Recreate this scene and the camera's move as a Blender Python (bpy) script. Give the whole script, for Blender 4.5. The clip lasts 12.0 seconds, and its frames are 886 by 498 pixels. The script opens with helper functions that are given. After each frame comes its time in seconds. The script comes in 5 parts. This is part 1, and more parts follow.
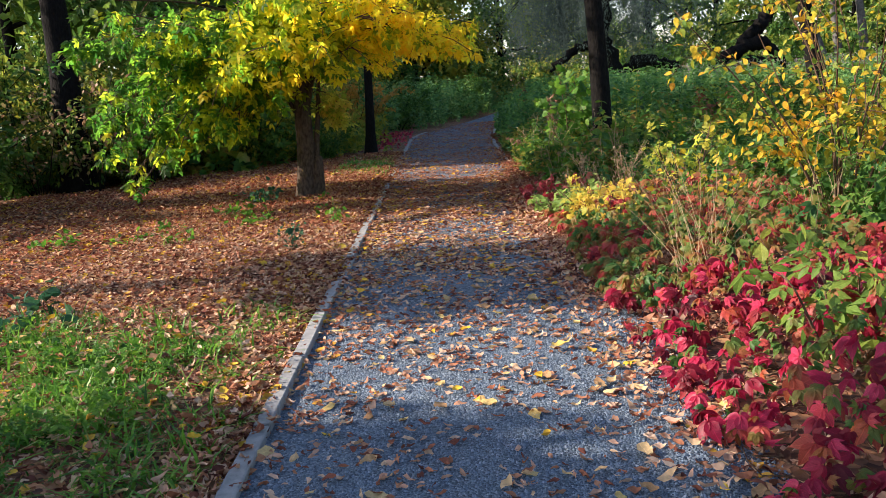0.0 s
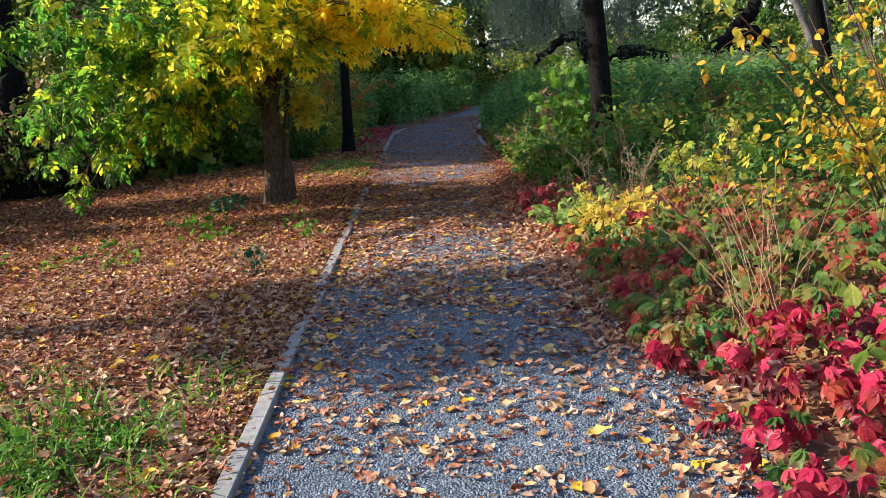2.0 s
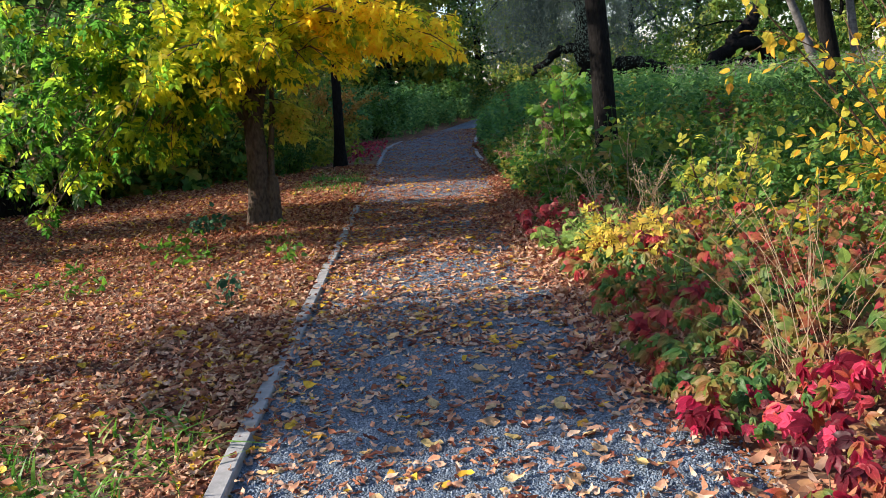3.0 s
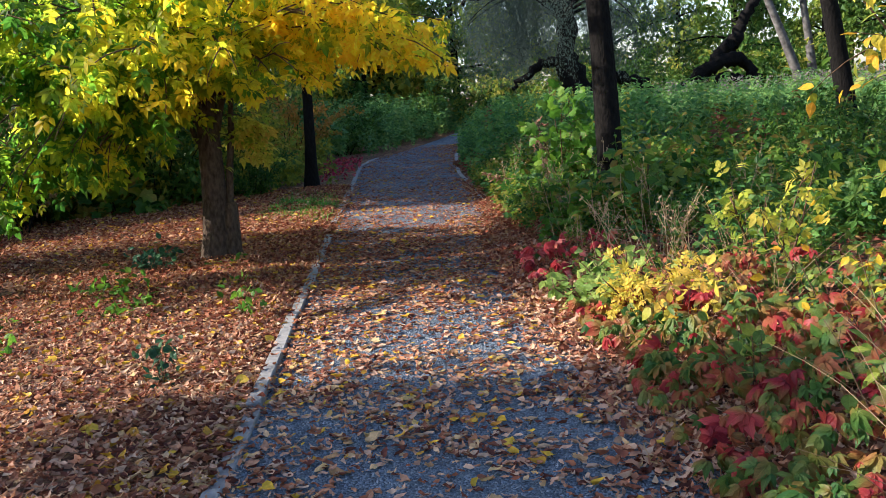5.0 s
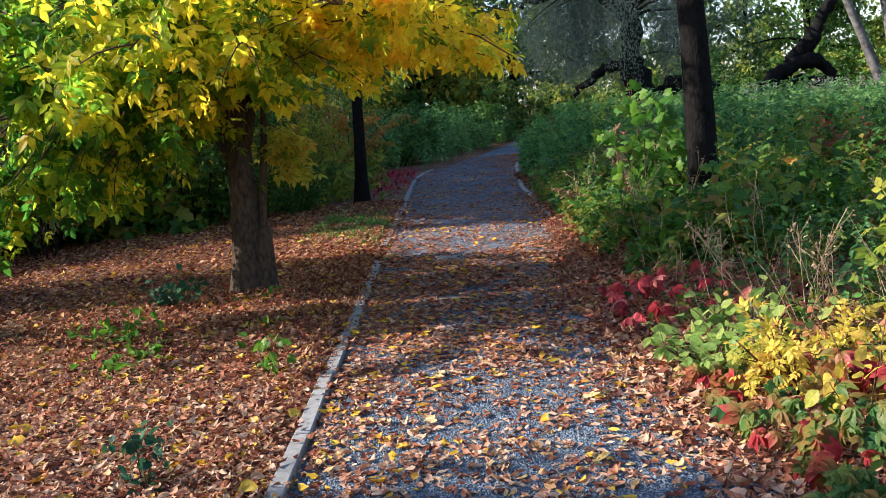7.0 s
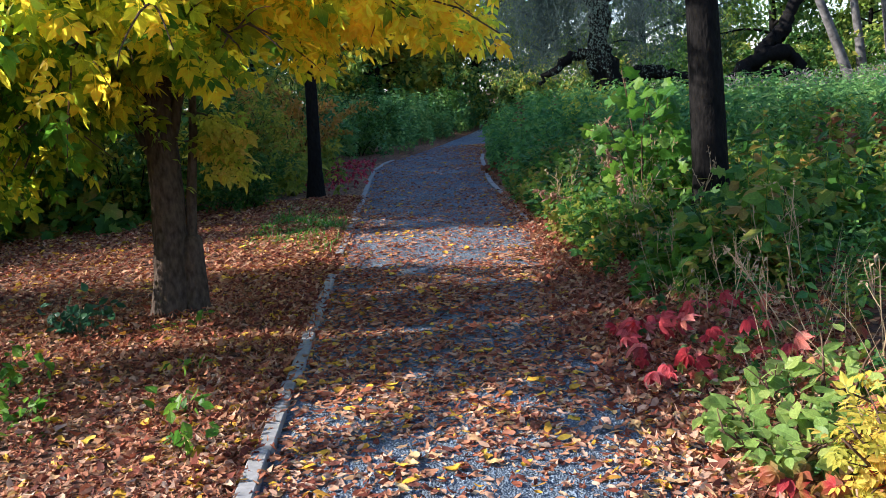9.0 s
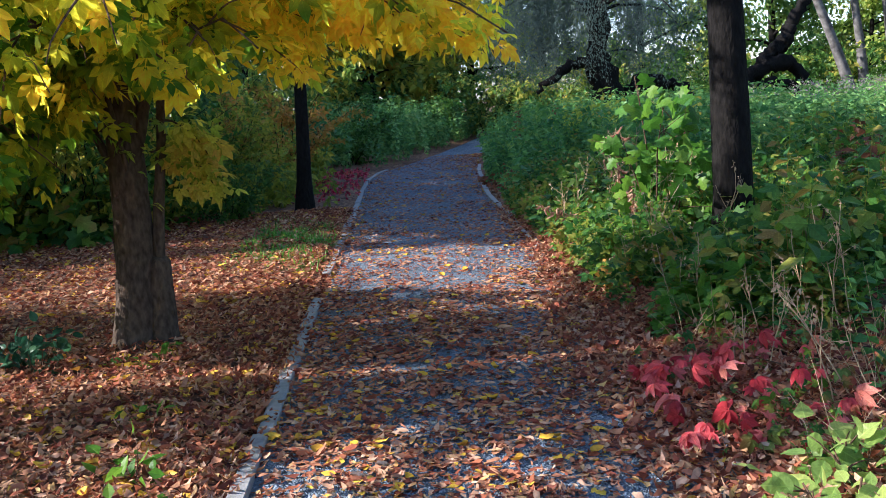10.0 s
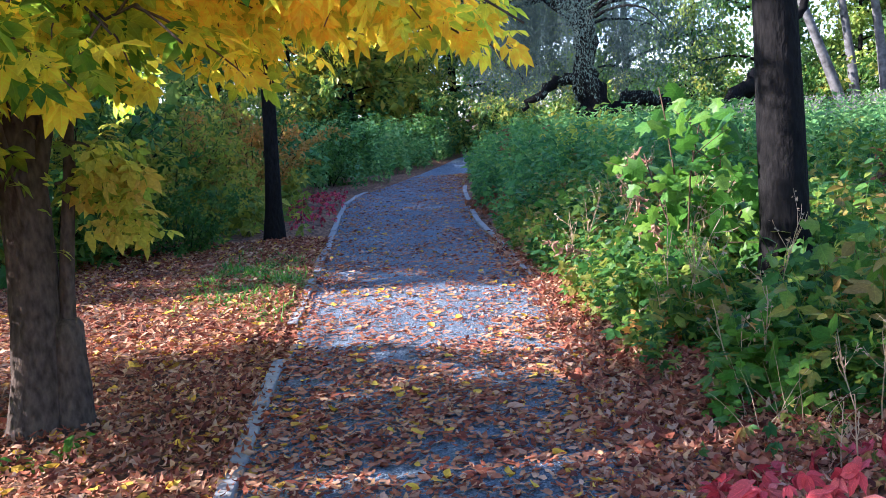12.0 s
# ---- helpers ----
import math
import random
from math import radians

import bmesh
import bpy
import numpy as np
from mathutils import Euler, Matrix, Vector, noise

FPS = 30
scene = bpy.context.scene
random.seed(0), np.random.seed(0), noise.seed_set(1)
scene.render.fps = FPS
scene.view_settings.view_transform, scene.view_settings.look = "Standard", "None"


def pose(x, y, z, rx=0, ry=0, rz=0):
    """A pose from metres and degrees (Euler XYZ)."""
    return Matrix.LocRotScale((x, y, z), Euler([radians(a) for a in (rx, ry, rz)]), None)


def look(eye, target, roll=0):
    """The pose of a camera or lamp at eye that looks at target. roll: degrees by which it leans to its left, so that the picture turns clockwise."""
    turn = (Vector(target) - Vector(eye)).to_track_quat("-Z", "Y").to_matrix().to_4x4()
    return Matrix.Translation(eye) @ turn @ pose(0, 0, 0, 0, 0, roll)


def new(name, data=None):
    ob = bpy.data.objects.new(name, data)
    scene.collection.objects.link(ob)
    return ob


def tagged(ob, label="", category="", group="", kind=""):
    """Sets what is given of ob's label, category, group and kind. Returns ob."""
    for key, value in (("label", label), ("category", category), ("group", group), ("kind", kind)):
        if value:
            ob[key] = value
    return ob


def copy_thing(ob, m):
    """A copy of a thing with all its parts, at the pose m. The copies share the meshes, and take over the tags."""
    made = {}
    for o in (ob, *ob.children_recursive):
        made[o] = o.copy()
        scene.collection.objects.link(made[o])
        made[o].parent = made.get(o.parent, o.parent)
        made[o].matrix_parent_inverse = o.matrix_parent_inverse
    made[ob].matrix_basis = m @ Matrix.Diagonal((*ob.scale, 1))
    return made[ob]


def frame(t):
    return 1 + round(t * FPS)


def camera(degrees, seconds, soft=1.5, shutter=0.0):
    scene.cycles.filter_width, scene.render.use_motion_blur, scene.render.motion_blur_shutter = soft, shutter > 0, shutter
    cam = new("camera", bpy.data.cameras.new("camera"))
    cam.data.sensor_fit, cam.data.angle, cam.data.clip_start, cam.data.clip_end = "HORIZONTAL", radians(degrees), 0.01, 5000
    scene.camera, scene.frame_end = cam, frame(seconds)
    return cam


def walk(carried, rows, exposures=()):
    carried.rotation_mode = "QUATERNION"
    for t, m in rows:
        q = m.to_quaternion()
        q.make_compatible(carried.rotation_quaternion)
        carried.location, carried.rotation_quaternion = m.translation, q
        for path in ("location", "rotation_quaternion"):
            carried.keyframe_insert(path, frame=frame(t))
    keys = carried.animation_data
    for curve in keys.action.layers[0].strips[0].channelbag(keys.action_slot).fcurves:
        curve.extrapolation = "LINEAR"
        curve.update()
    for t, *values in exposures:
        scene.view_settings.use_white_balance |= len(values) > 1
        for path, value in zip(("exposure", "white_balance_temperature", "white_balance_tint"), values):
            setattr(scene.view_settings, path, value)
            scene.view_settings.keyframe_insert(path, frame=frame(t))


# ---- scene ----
cam = camera(53.0, 12.0, 0.7)
METRES, EYE, TILT, LEAN, TURN = 8.152, 1.5, 0.0, 0.0, 0.6
ROWS = [
    (0.0, 0.0, 0.0, 0.0, -0.78, -10.61, 4.18),
    (0.5, -0.0043, 0.0407, -0.001, -1.91, -11.28, 4.02),
    (1.0, -0.0024, 0.0831, -0.0015, -1.4, -11.22, 4.53),
    (1.5, -0.0011, 0.1233, -0.0003, -0.79, -10.69, 4.41),
    (2.0, -0.0042, 0.1634, 0.001, -2.08, -11.17, 4.62),
    (2.5, -0.0007, 0.2067, 0.0014, -1.3, -10.36, 5.18),
    (3.0, 0.0004, 0.2473, -0.0011, -2.35, -10.4, 4.75),
    (5.0, -0.0062, 0.4162, 0.0018, -3.99, -9.68, 4.22),
    (5.5, -0.0028, 0.4569, 0.0019, -2.49, -9.47, 4.35),
    (6.0, -0.0065, 0.4978, -0.0008, -2.15, -8.95, 4.19),
    (6.5, -0.007, 0.5426, -0.0026, -2.44, -9.47, 4.73),
    (7.0, -0.0069, 0.5858, -0.0013, -0.47, -8.83, 4.94),
    (9.0, -0.0152, 0.7497, 0.0014, -3.16, -9.88, 3.97),
    (9.5, -0.0106, 0.796, 0.0007, -3.22, -10.08, 3.76),
    (10.0, -0.013, 0.8357, 0.0006, -3.47, -9.37, 3.5),
    (10.5, -0.0137, 0.8736, 0.0028, -4.77, -9.07, 3.53),
    (11.0, -0.0095, 0.9149, 0.0018, -3.33, -8.58, 3.59),
    (11.5, -0.0104, 0.9573, -0.0004, -4.54, -8.06, 3.3),
    (12.0, -0.0104, 0.9973, -0.0008, -4.74, -8.29, 3.72),
]
walk(cam, [(t, pose(0, 0, EYE, TILT, LEAN, TURN) @ pose(METRES * x, METRES * y, METRES * z, 90 + pitch, roll, yaw)) for t, x, y, z, yaw, pitch, roll in ROWS],
     [(0.0, 1.13, 6600, 18), (3.0, 1.04, 6350, 17), (5.0, 1.15, 6180, 17.5), (7.0, 1.13, 5980, 17), (9.0, 1.23, 5760, 17), (10.0, 1.42, 5640, 18), (10.5, 1.57, 5540, 19), (12.0, 2.05, 5330, 25)])

# ---- light ----
SUN_AHEAD, SUN_UP = 0.0, 31.0
world = bpy.data.worlds.new("sky")
scene.world = world
world.use_nodes = True
wn = world.node_tree.nodes
sky = wn.new("ShaderNodeTexSky")
sky.sky_type, sky.sun_disc = "NISHITA", False
sky.sun_elevation, sky.sun_rotation = radians(SUN_UP), radians(SUN_AHEAD - 90)
sky.air_density, sky.dust_density, sky.ozone_density = 1.0, 1.0, 1.6
wn["Background"].inputs["Strength"].default_value = 0.135
world.node_tree.links.new(sky.outputs[0], wn["Background"].inputs[0])
sun = new("sun", bpy.data.lights.new("sun", "SUN"))
sun.data.energy, sun.data.angle, sun.data.color = 5.0, radians(0.6), (1.0, 0.89, 0.73)
_c, _s = math.cos(radians(SUN_UP)), math.sin(radians(SUN_UP))
sun.matrix_world = look((0, 0, 30), (_c * math.cos(radians(SUN_AHEAD)), -_c * math.sin(radians(SUN_AHEAD)), 30 - _s))


# ---- materials ----
def material(name):
    m = bpy.data.materials.new(name)
    m.use_nodes = True
    return m, m.node_tree.nodes, m.node_tree.links, m.node_tree.nodes["Principled BSDF"]


def ramp(nodes, stops, interpolation="LINEAR"):
    r = nodes.new("ShaderNodeValToRGB")
    r.color_ramp.interpolation = interpolation
    el = r.color_ramp.elements
    while len(el) < len(stops):
        el.new(0.5)
    for e, (p, c) in zip(el, stops):
        e.position, e.color = p, (*c, 1)
    return r


def noise_tex(nodes, links, scale, detail=4.0, rough=0.55, space="Object"):
    tc = nodes.new("ShaderNodeTexCoord")
    n = nodes.new("ShaderNodeTexNoise")
    n.inputs["Scale"].default_value, n.inputs["Detail"].default_value, n.inputs["Roughness"].default_value = scale, detail, rough
    links.new(tc.outputs[space], n.inputs["Vector"])
    return n


def math_node(nodes, links, op, a, b):
    m = nodes.new("ShaderNodeMath")
    m.operation = op
    for s, v in zip(m.inputs, (a, b)):
        if isinstance(v, (int, float)):
            s.default_value = v
        else:
            links.new(v, s)
    return m.outputs[0]


def leaf_material(name, colours, clump=1.2, through_light=0.4, rough=0.5, spread=0.55, fine=60.0, axis=None, veins=0.0, glow_gain=1.35, single=False, gloss=0.25):
    """Leaves: each leaf draws its colour from the range, neighbours in a clump draw alike. axis: (index, from, to) shifts the range along an axis."""
    m, nodes, links, bsdf = material(name)
    geo = nodes.new("ShaderNodeNewGeometry")
    big = noise_tex(nodes, links, clump, 2.0)
    big_wide = nodes.new("ShaderNodeMapRange")
    big_wide.inputs["From Min"].default_value, big_wide.inputs["From Max"].default_value = 0.3, 0.7
    links.new(big.outputs["Fac"], big_wide.inputs["Value"])
    chance = geo.outputs["Random Per Island"]
    if single:  # leaves that are objects of their own
        links.new(geo.outputs["Position"], big.inputs["Vector"])
        chance = nodes.new("ShaderNodeObjectInfo").outputs["Random"]
    a = math_node(nodes, links, "MULTIPLY", chance, spread)
    b = math_node(nodes, links, "MULTIPLY", big_wide.outputs[0], 1.0 - spread)
    f = math_node(nodes, links, "ADD", a, b)
    if axis:
        sep = nodes.new("ShaderNodeSeparateXYZ")
        links.new(geo.outputs["Position"], sep.inputs[0])
        mr = nodes.new("ShaderNodeMapRange")
        mr.inputs["From Min"].default_value, mr.inputs["From Max"].default_value = axis[1], axis[2]
        mr.inputs["To Min"].default_value, mr.inputs["To Max"].default_value = -0.42, 0.29
        links.new(sep.outputs[axis[0]], mr.inputs["Value"])
        f = math_node(nodes, links, "ADD", f, mr.outputs[0])
    r = ramp(nodes, [(i / (len(colours) - 1), c) for i, c in enumerate(colours)])
    links.new(f, r.inputs[0])
    small = noise_tex(nodes, links, fine, 3.0)
    sm = nodes.new("ShaderNodeMapRange")
    sm.inputs["From Min"].default_value, sm.inputs["From Max"].default_value = 0.3, 0.7
    sm.inputs["To Min"].default_value, sm.inputs["To Max"].default_value = 0.80, 1.16
    links.new(small.outputs["Fac"], sm.inputs["Value"])
    mix = nodes.new("ShaderNodeVectorMath")
    mix.operation = "SCALE"
    links.new(r.outputs[0], mix.inputs[0])
    links.new(sm.outputs[0], mix.inputs["Scale"])
    if veins > 0:
        uvn = nodes.new("ShaderNodeUVMap")
        sx = nodes.new("ShaderNodeSeparateXYZ")
        links.new(uvn.outputs[0], sx.inputs[0])
        av = math_node(nodes, links, "ABSOLUTE", sx.outputs[1], 0.0)
        rib = math_node(nodes, links, "LESS_THAN", av, 0.016)
        slant = math_node(nodes, links, "SUBTRACT", sx.outputs[0], math_node(nodes, links, "MULTIPLY", av, 0.8))
        fr = math_node(nodes, links, "FRACT", math_node(nodes, links, "MULTIPLY", slant, 7.5), 0.0)
        side = math_node(nodes, links, "LESS_THAN", fr, 0.13)
        both = math_node(nodes, links, "MAXIMUM", rib, math_node(nodes, links, "MULTIPLY", side, 0.6))
        lift = math_node(nodes, links, "ADD", math_node(nodes, links, "MULTIPLY", both, veins), 1.0)
        ribbed = nodes.new("ShaderNodeVectorMath")
        ribbed.operation = "SCALE"
        links.new(mix.outputs[0], ribbed.inputs[0])
        links.new(lift, ribbed.inputs["Scale"])
        mix = ribbed
        bp = nodes.new("ShaderNodeBump")
        bp.invert = True
        bp.inputs["Strength"].default_value, bp.inputs["Distance"].default_value = 0.5, 0.004
        links.new(both, bp.inputs["Height"])
        links.new(bp.outputs[0], bsdf.inputs["Normal"])
    links.new(mix.outputs[0], bsdf.inputs["Base Color"])
    bsdf.inputs["Roughness"].default_value = rough
    bsdf.inputs["Specular IOR Level"].default_value = gloss
    if through_light > 0:
        tr = nodes.new("ShaderNodeBsdfTranslucent")
        glow = nodes.new("ShaderNodeVectorMath")
        glow.operation = "SCALE"
        glow.inputs["Scale"].default_value = glow_gain
        links.new(mix.outputs[0], glow.inputs[0])
        links.new(glow.outputs[0], tr.inputs[0])
        ms = nodes.new("ShaderNodeMixShader")
        ms.inputs[0].default_value = through_light
        links.new(bsdf.outputs[0], ms.inputs[1])
        links.new(tr.outputs[0], ms.inputs[2])
        links.new(ms.outputs[0], nodes["Material Output"].inputs[0])
    return m


def bark_material(name, dark, light, stretch=7.0, scale=9.0):
    m, nodes, links, bsdf = material(name)
    tc = nodes.new("ShaderNodeTexCoord")
    mp = nodes.new("ShaderNodeMapping")
    mp.inputs["Scale"].default_value = (stretch, stretch, 1.0)
    links.new(tc.outputs["Object"], mp.inputs[0])
    n = nodes.new("ShaderNodeTexNoise")
    n.inputs["Scale"].default_value, n.inputs["Detail"].default_value = scale, 8.0
    links.new(mp.outputs[0], n.inputs["Vector"])
    patch = noise_tex(nodes, links, 2.3, 5.0)
    f = math_node(nodes, links, "ADD", math_node(nodes, links, "MULTIPLY", n.outputs["Fac"], 0.65), math_node(nodes, links, "MULTIPLY", patch.outputs["Fac"], 0.35))
    r = ramp(nodes, [(0.36, dark), (0.66, light)])
    links.new(f, r.inputs[0])
    links.new(r.outputs[0], bsdf.inputs["Base Color"])
    bump = nodes.new("ShaderNodeBump")
    bump.inputs["Strength"].default_value, bump.inputs["Distance"].default_value = 0.9, 0.02
    links.new(n.outputs["Fac"], bump.inputs["Height"])
    links.new(bump.outputs[0], bsdf.inputs["Normal"])
    bsdf.inputs["Roughness"].default_value = 0.95
    bsdf.inputs["Specular IOR Level"].default_value = 0.12
    return m


def gravel_material():
    m, nodes, links, bsdf = material("gravel")
    tc = nodes.new("ShaderNodeTexCoord")
    v = nodes.new("ShaderNodeTexVoronoi")
    v.inputs["Scale"].default_value = 105.0
    links.new(tc.outputs["Object"], v.inputs["Vector"])
    sep = nodes.new("ShaderNodeSeparateColor")
    links.new(v.outputs["Color"], sep.inputs[0])
    r = ramp(nodes, [(0.0, (0.055, 0.082, 0.114)), (0.5, (0.125, 0.178, 0.232)), (0.9, (0.205, 0.272, 0.335)), (1.0, (0.30, 0.365, 0.42))])
    links.new(sep.outputs[0], r.inputs[0])
    big = noise_tex(nodes, links, 1.6, 6.0)
    rb = ramp(nodes, [(0.35, (0.72, 0.72, 0.74)), (0.7, (1.12, 1.1, 1.06))])
    links.new(big.outputs["Fac"], rb.inputs[0])
    mul = nodes.new("ShaderNodeMix")
    mul.data_type, mul.blend_type = "RGBA", "MULTIPLY"
    mul.inputs["Factor"].default_value = 1.0
    links.new(r.outputs[0], mul.inputs[6])
    links.new(rb.outputs[0], mul.inputs[7])
    links.new(mul.outputs[2], bsdf.inputs["Base Color"])
    bump = nodes.new("ShaderNodeBump")
    bump.invert = True
    bump.inputs["Strength"].default_value, bump.inputs["Distance"].default_value = 1.0, 0.02
    links.new(v.outputs["Distance"], bump.inputs["Height"])
    links.new(bump.outputs[0], bsdf.inputs["Normal"])
    bsdf.inputs["Roughness"].default_value = 0.8
    return m


def stone_material():
    m, nodes, links, bsdf = material("crushed_stone")
    geo = nodes.new("ShaderNodeNewGeometry")
    r = ramp(nodes, [(0.0, (0.055, 0.08, 0.11)), (0.6, (0.125, 0.178, 0.236)), (0.92, (0.185, 0.242, 0.305)), (1.0, (0.265, 0.315, 0.365))])
    links.new(geo.outputs["Random Per Island"], r.inputs[0])
    links.new(r.outputs[0], bsdf.inputs["Base Color"])
    bsdf.inputs["Roughness"].default_value = 0.75
    return m


def soil_material():
    m, nodes, links, bsdf = material("leafy_soil")
    tc = nodes.new("ShaderNodeTexCoord")
    v = nodes.new("ShaderNodeTexVoronoi")
    v.inputs["Scale"].default_value = 22.0
    links.new(tc.outputs["Object"], v.inputs["Vector"])
    sep = nodes.new("ShaderNodeSeparateColor")
    links.new(v.outputs["Color"], sep.inputs[0])
    r = ramp(nodes, [(0.0, (0.045, 0.02, 0.012)), (0.45, (0.13, 0.055, 0.028)), (0.8, (0.24, 0.115, 0.055)), (1.0, (0.33, 0.19, 0.09))])
    links.new(sep.outputs[0], r.inputs[0])
    big = noise_tex(nodes, links, 0.7, 6.0)
    rb = ramp(nodes, [(0.3, (0.6, 0.6, 0.55)), (0.7, (1.15, 1.1, 1.0))])
    links.new(big.outputs["Fac"], rb.inputs[0])
    mul = nodes.new("ShaderNodeMix")
    mul.data_type, mul.blend_type = "RGBA", "MULTIPLY"
    mul.inputs["Factor"].default_value = 1.0
    links.new(r.outputs[0], mul.inputs[6])
    links.new(rb.outputs[0], mul.inputs[7])
    links.new(mul.outputs[2], bsdf.inputs["Base Color"])
    bump = nodes.new("ShaderNodeBump")
    bump.inputs["Strength"].default_value, bump.inputs["Distance"].default_value = 0.8, 0.02
    links.new(v.outputs["Distance"], bump.inputs["Height"])
    links.new(bump.outputs[0], bsdf.inputs["Normal"])
    bsdf.inputs["Roughness"].default_value = 0.95
    return m


def kerb_material():
    m, nodes, links, bsdf = material("weathered_edging")
    oi = nodes.new("ShaderNodeObjectInfo")
    n = noise_tex(nodes, links, 14.0, 8.0, 0.65)
    f = math_node(nodes, links, "ADD", n.outputs["Fac"], math_node(nodes, links, "MULTIPLY", oi.outputs["Random"], 0.12))
    r = ramp(nodes, [(0.3, (0.10, 0.10, 0.10)), (0.5, (0.20, 0.205, 0.20)), (0.8, (0.31, 0.31, 0.30))])
    links.new(f, r.inputs[0])
    links.new(r.outputs[0], bsdf.inputs["Base Color"])
    bump = nodes.new("ShaderNodeBump")
    bump.inputs["Strength"].default_value, bump.inputs["Distance"].default_value = 0.5, 0.006
    links.new(n.outputs["Fac"], bump.inputs["Height"])
    links.new(bump.outputs[0], bsdf.inputs["Normal"])
    bsdf.inputs["Roughness"].default_value = 0.85
    return m


GRAVEL, STONE, SOIL, KERB = gravel_material(), stone_material(), soil_material(), kerb_material()
# dark bark taken to near-black, so its colour includes the trunks' shade
BARK_SHADED = bark_material("shaded_bark", (0.004, 0.0038, 0.0036), (0.0145, 0.0132, 0.012), 2.6, 13.0)
BARK_GREY = bark_material("grey_brown_bark", (0.036, 0.026, 0.019), (0.12, 0.088, 0.066), 2.2, 16.0)
BARK_PALE = bark_material("pale_bark", (0.06, 0.058, 0.055), (0.20, 0.195, 0.185), 1.0, 5.0)
TWIG = bark_material("twig_bark", (0.06, 0.035, 0.02), (0.17, 0.11, 0.07))
STRAW = leaf_material("dry_straw", [(0.30, 0.20, 0.11), (0.52, 0.40, 0.25)], 3.0, 0.15, 0.8)
L_GOLD = leaf_material("golden_ash_leaves", [(0.022, 0.08, 0.012), (0.04, 0.125, 0.015), (0.09, 0.19, 0.015), (0.36, 0.40, 0.025), (0.64, 0.52, 0.03), (0.69, 0.48, 0.03)], 2.0, 0.76, 0.45, 0.5, 22.0, (0, -4.55, -0.6), 0.2, 1.9, gloss=0.22)
L_GREEN = leaf_material("green_leaves", [(0.018, 0.062, 0.014), (0.038, 0.115, 0.02), (0.075, 0.17, 0.026), (0.15, 0.23, 0.035)], 1.5, 0.35)
L_HERB = leaf_material("nettle_leaves", [(0.03, 0.11, 0.035), (0.065, 0.19, 0.05), (0.13, 0.28, 0.06), (0.27, 0.36, 0.06)], 0.9, 0.35, 0.5, 0.6, 60.0, None, 0.25)
L_BANK = leaf_material("bank_leaves", [(0.012, 0.042, 0.010), (0.025, 0.085, 0.018), (0.05, 0.145, 0.022), (0.14, 0.24, 0.025), (0.26, 0.20, 0.04), (0.18, 0.08, 0.035)], 2.2, 0.4, 0.5, 0.55, 60.0, None, 0.25)
L_MEADOW = leaf_material("meadow_leaves", [(0.045, 0.135, 0.05), (0.09, 0.23, 0.07), (0.17, 0.33, 0.085), (0.32, 0.42, 0.13)], 0.7, 0.35)
L_SEED = leaf_material("seed_fluff", [(0.15, 0.13, 0.135), (0.23, 0.20, 0.20), (0.30, 0.27, 0.24)], 0.8, 0.3, 0.9)
L_RED = leaf_material("red_creeper_leaves", [(0.04, 0.010, 0.014), (0.10, 0.010, 0.018), (0.22, 0.010, 0.028), (0.40, 0.018, 0.06), (0.56, 0.06, 0.125), (0.40, 0.08, 0.04), (0.26, 0.24, 0.04)], 2.2, 0.42, 0.42, 0.72, 30.0, None, 0.35)
L_RED_ONE = leaf_material("single_red_creeper_leaf", [(0.04, 0.010, 0.014), (0.10, 0.010, 0.018), (0.22, 0.010, 0.028), (0.40, 0.018, 0.06), (0.56, 0.06, 0.125), (0.40, 0.08, 0.04), (0.26, 0.24, 0.04)], 2.2, 0.42, 0.42, 0.72, 30.0, None, 0.35, single=True)
L_MIXED = leaf_material("turning_creeper_leaves", [(0.016, 0.06, 0.016), (0.035, 0.11, 0.026), (0.06, 0.15, 0.034), (0.13, 0.17, 0.035), (0.25, 0.13, 0.04), (0.36, 0.045, 0.045), (0.24, 0.018, 0.03), (0.075, 0.02, 0.028)], 3.4, 0.42, 0.45, 0.34, 35.0, None, 0.35)
L_MIXED_ONE = leaf_material("single_turning_creeper_leaf", [(0.016, 0.06, 0.016), (0.035, 0.11, 0.026), (0.06, 0.15, 0.034), (0.13, 0.17, 0.035), (0.25, 0.13, 0.04), (0.36, 0.045, 0.045), (0.24, 0.018, 0.03), (0.075, 0.02, 0.028)], 3.4, 0.42, 0.45, 0.34, 35.0, None, 0.35, single=True)
# paler version of the red leaves, with haze and light put into the colour
L_RED_HAZED = leaf_material("hazed_red_creeper_leaves", [(0.16, 0.02, 0.022), (0.36, 0.03, 0.04), (0.55, 0.09, 0.10), (0.62, 0.19, 0.17), (0.52, 0.20, 0.08)], 2.2, 0.42, 0.42, 0.72, 30.0, None, 0.35, single=True)
L_PALE = leaf_material("pale_lime_leaves", [(0.12, 0.23, 0.055), (0.24, 0.36, 0.085), (0.40, 0.46, 0.12)], 2.0, 0.5, 0.42, 0.55, 60.0, None, 0.3)
L_LIME = leaf_material("lime_leaves", [(0.06, 0.14, 0.028), (0.15, 0.24, 0.04), (0.34, 0.35, 0.06)], 2.0, 0.42, 0.42, 0.55, 60.0, None, 0.3)
L_YELLOW = leaf_material("yellow_leaves", [(0.05, 0.12, 0.025), (0.10, 0.20, 0.03), (0.30, 0.32, 0.03), (0.60, 0.41, 0.03), (0.66, 0.34, 0.03), (0.60, 0.25, 0.03)], 1.7, 0.42, 0.45, 0.6, 60.0, None, 0.25)
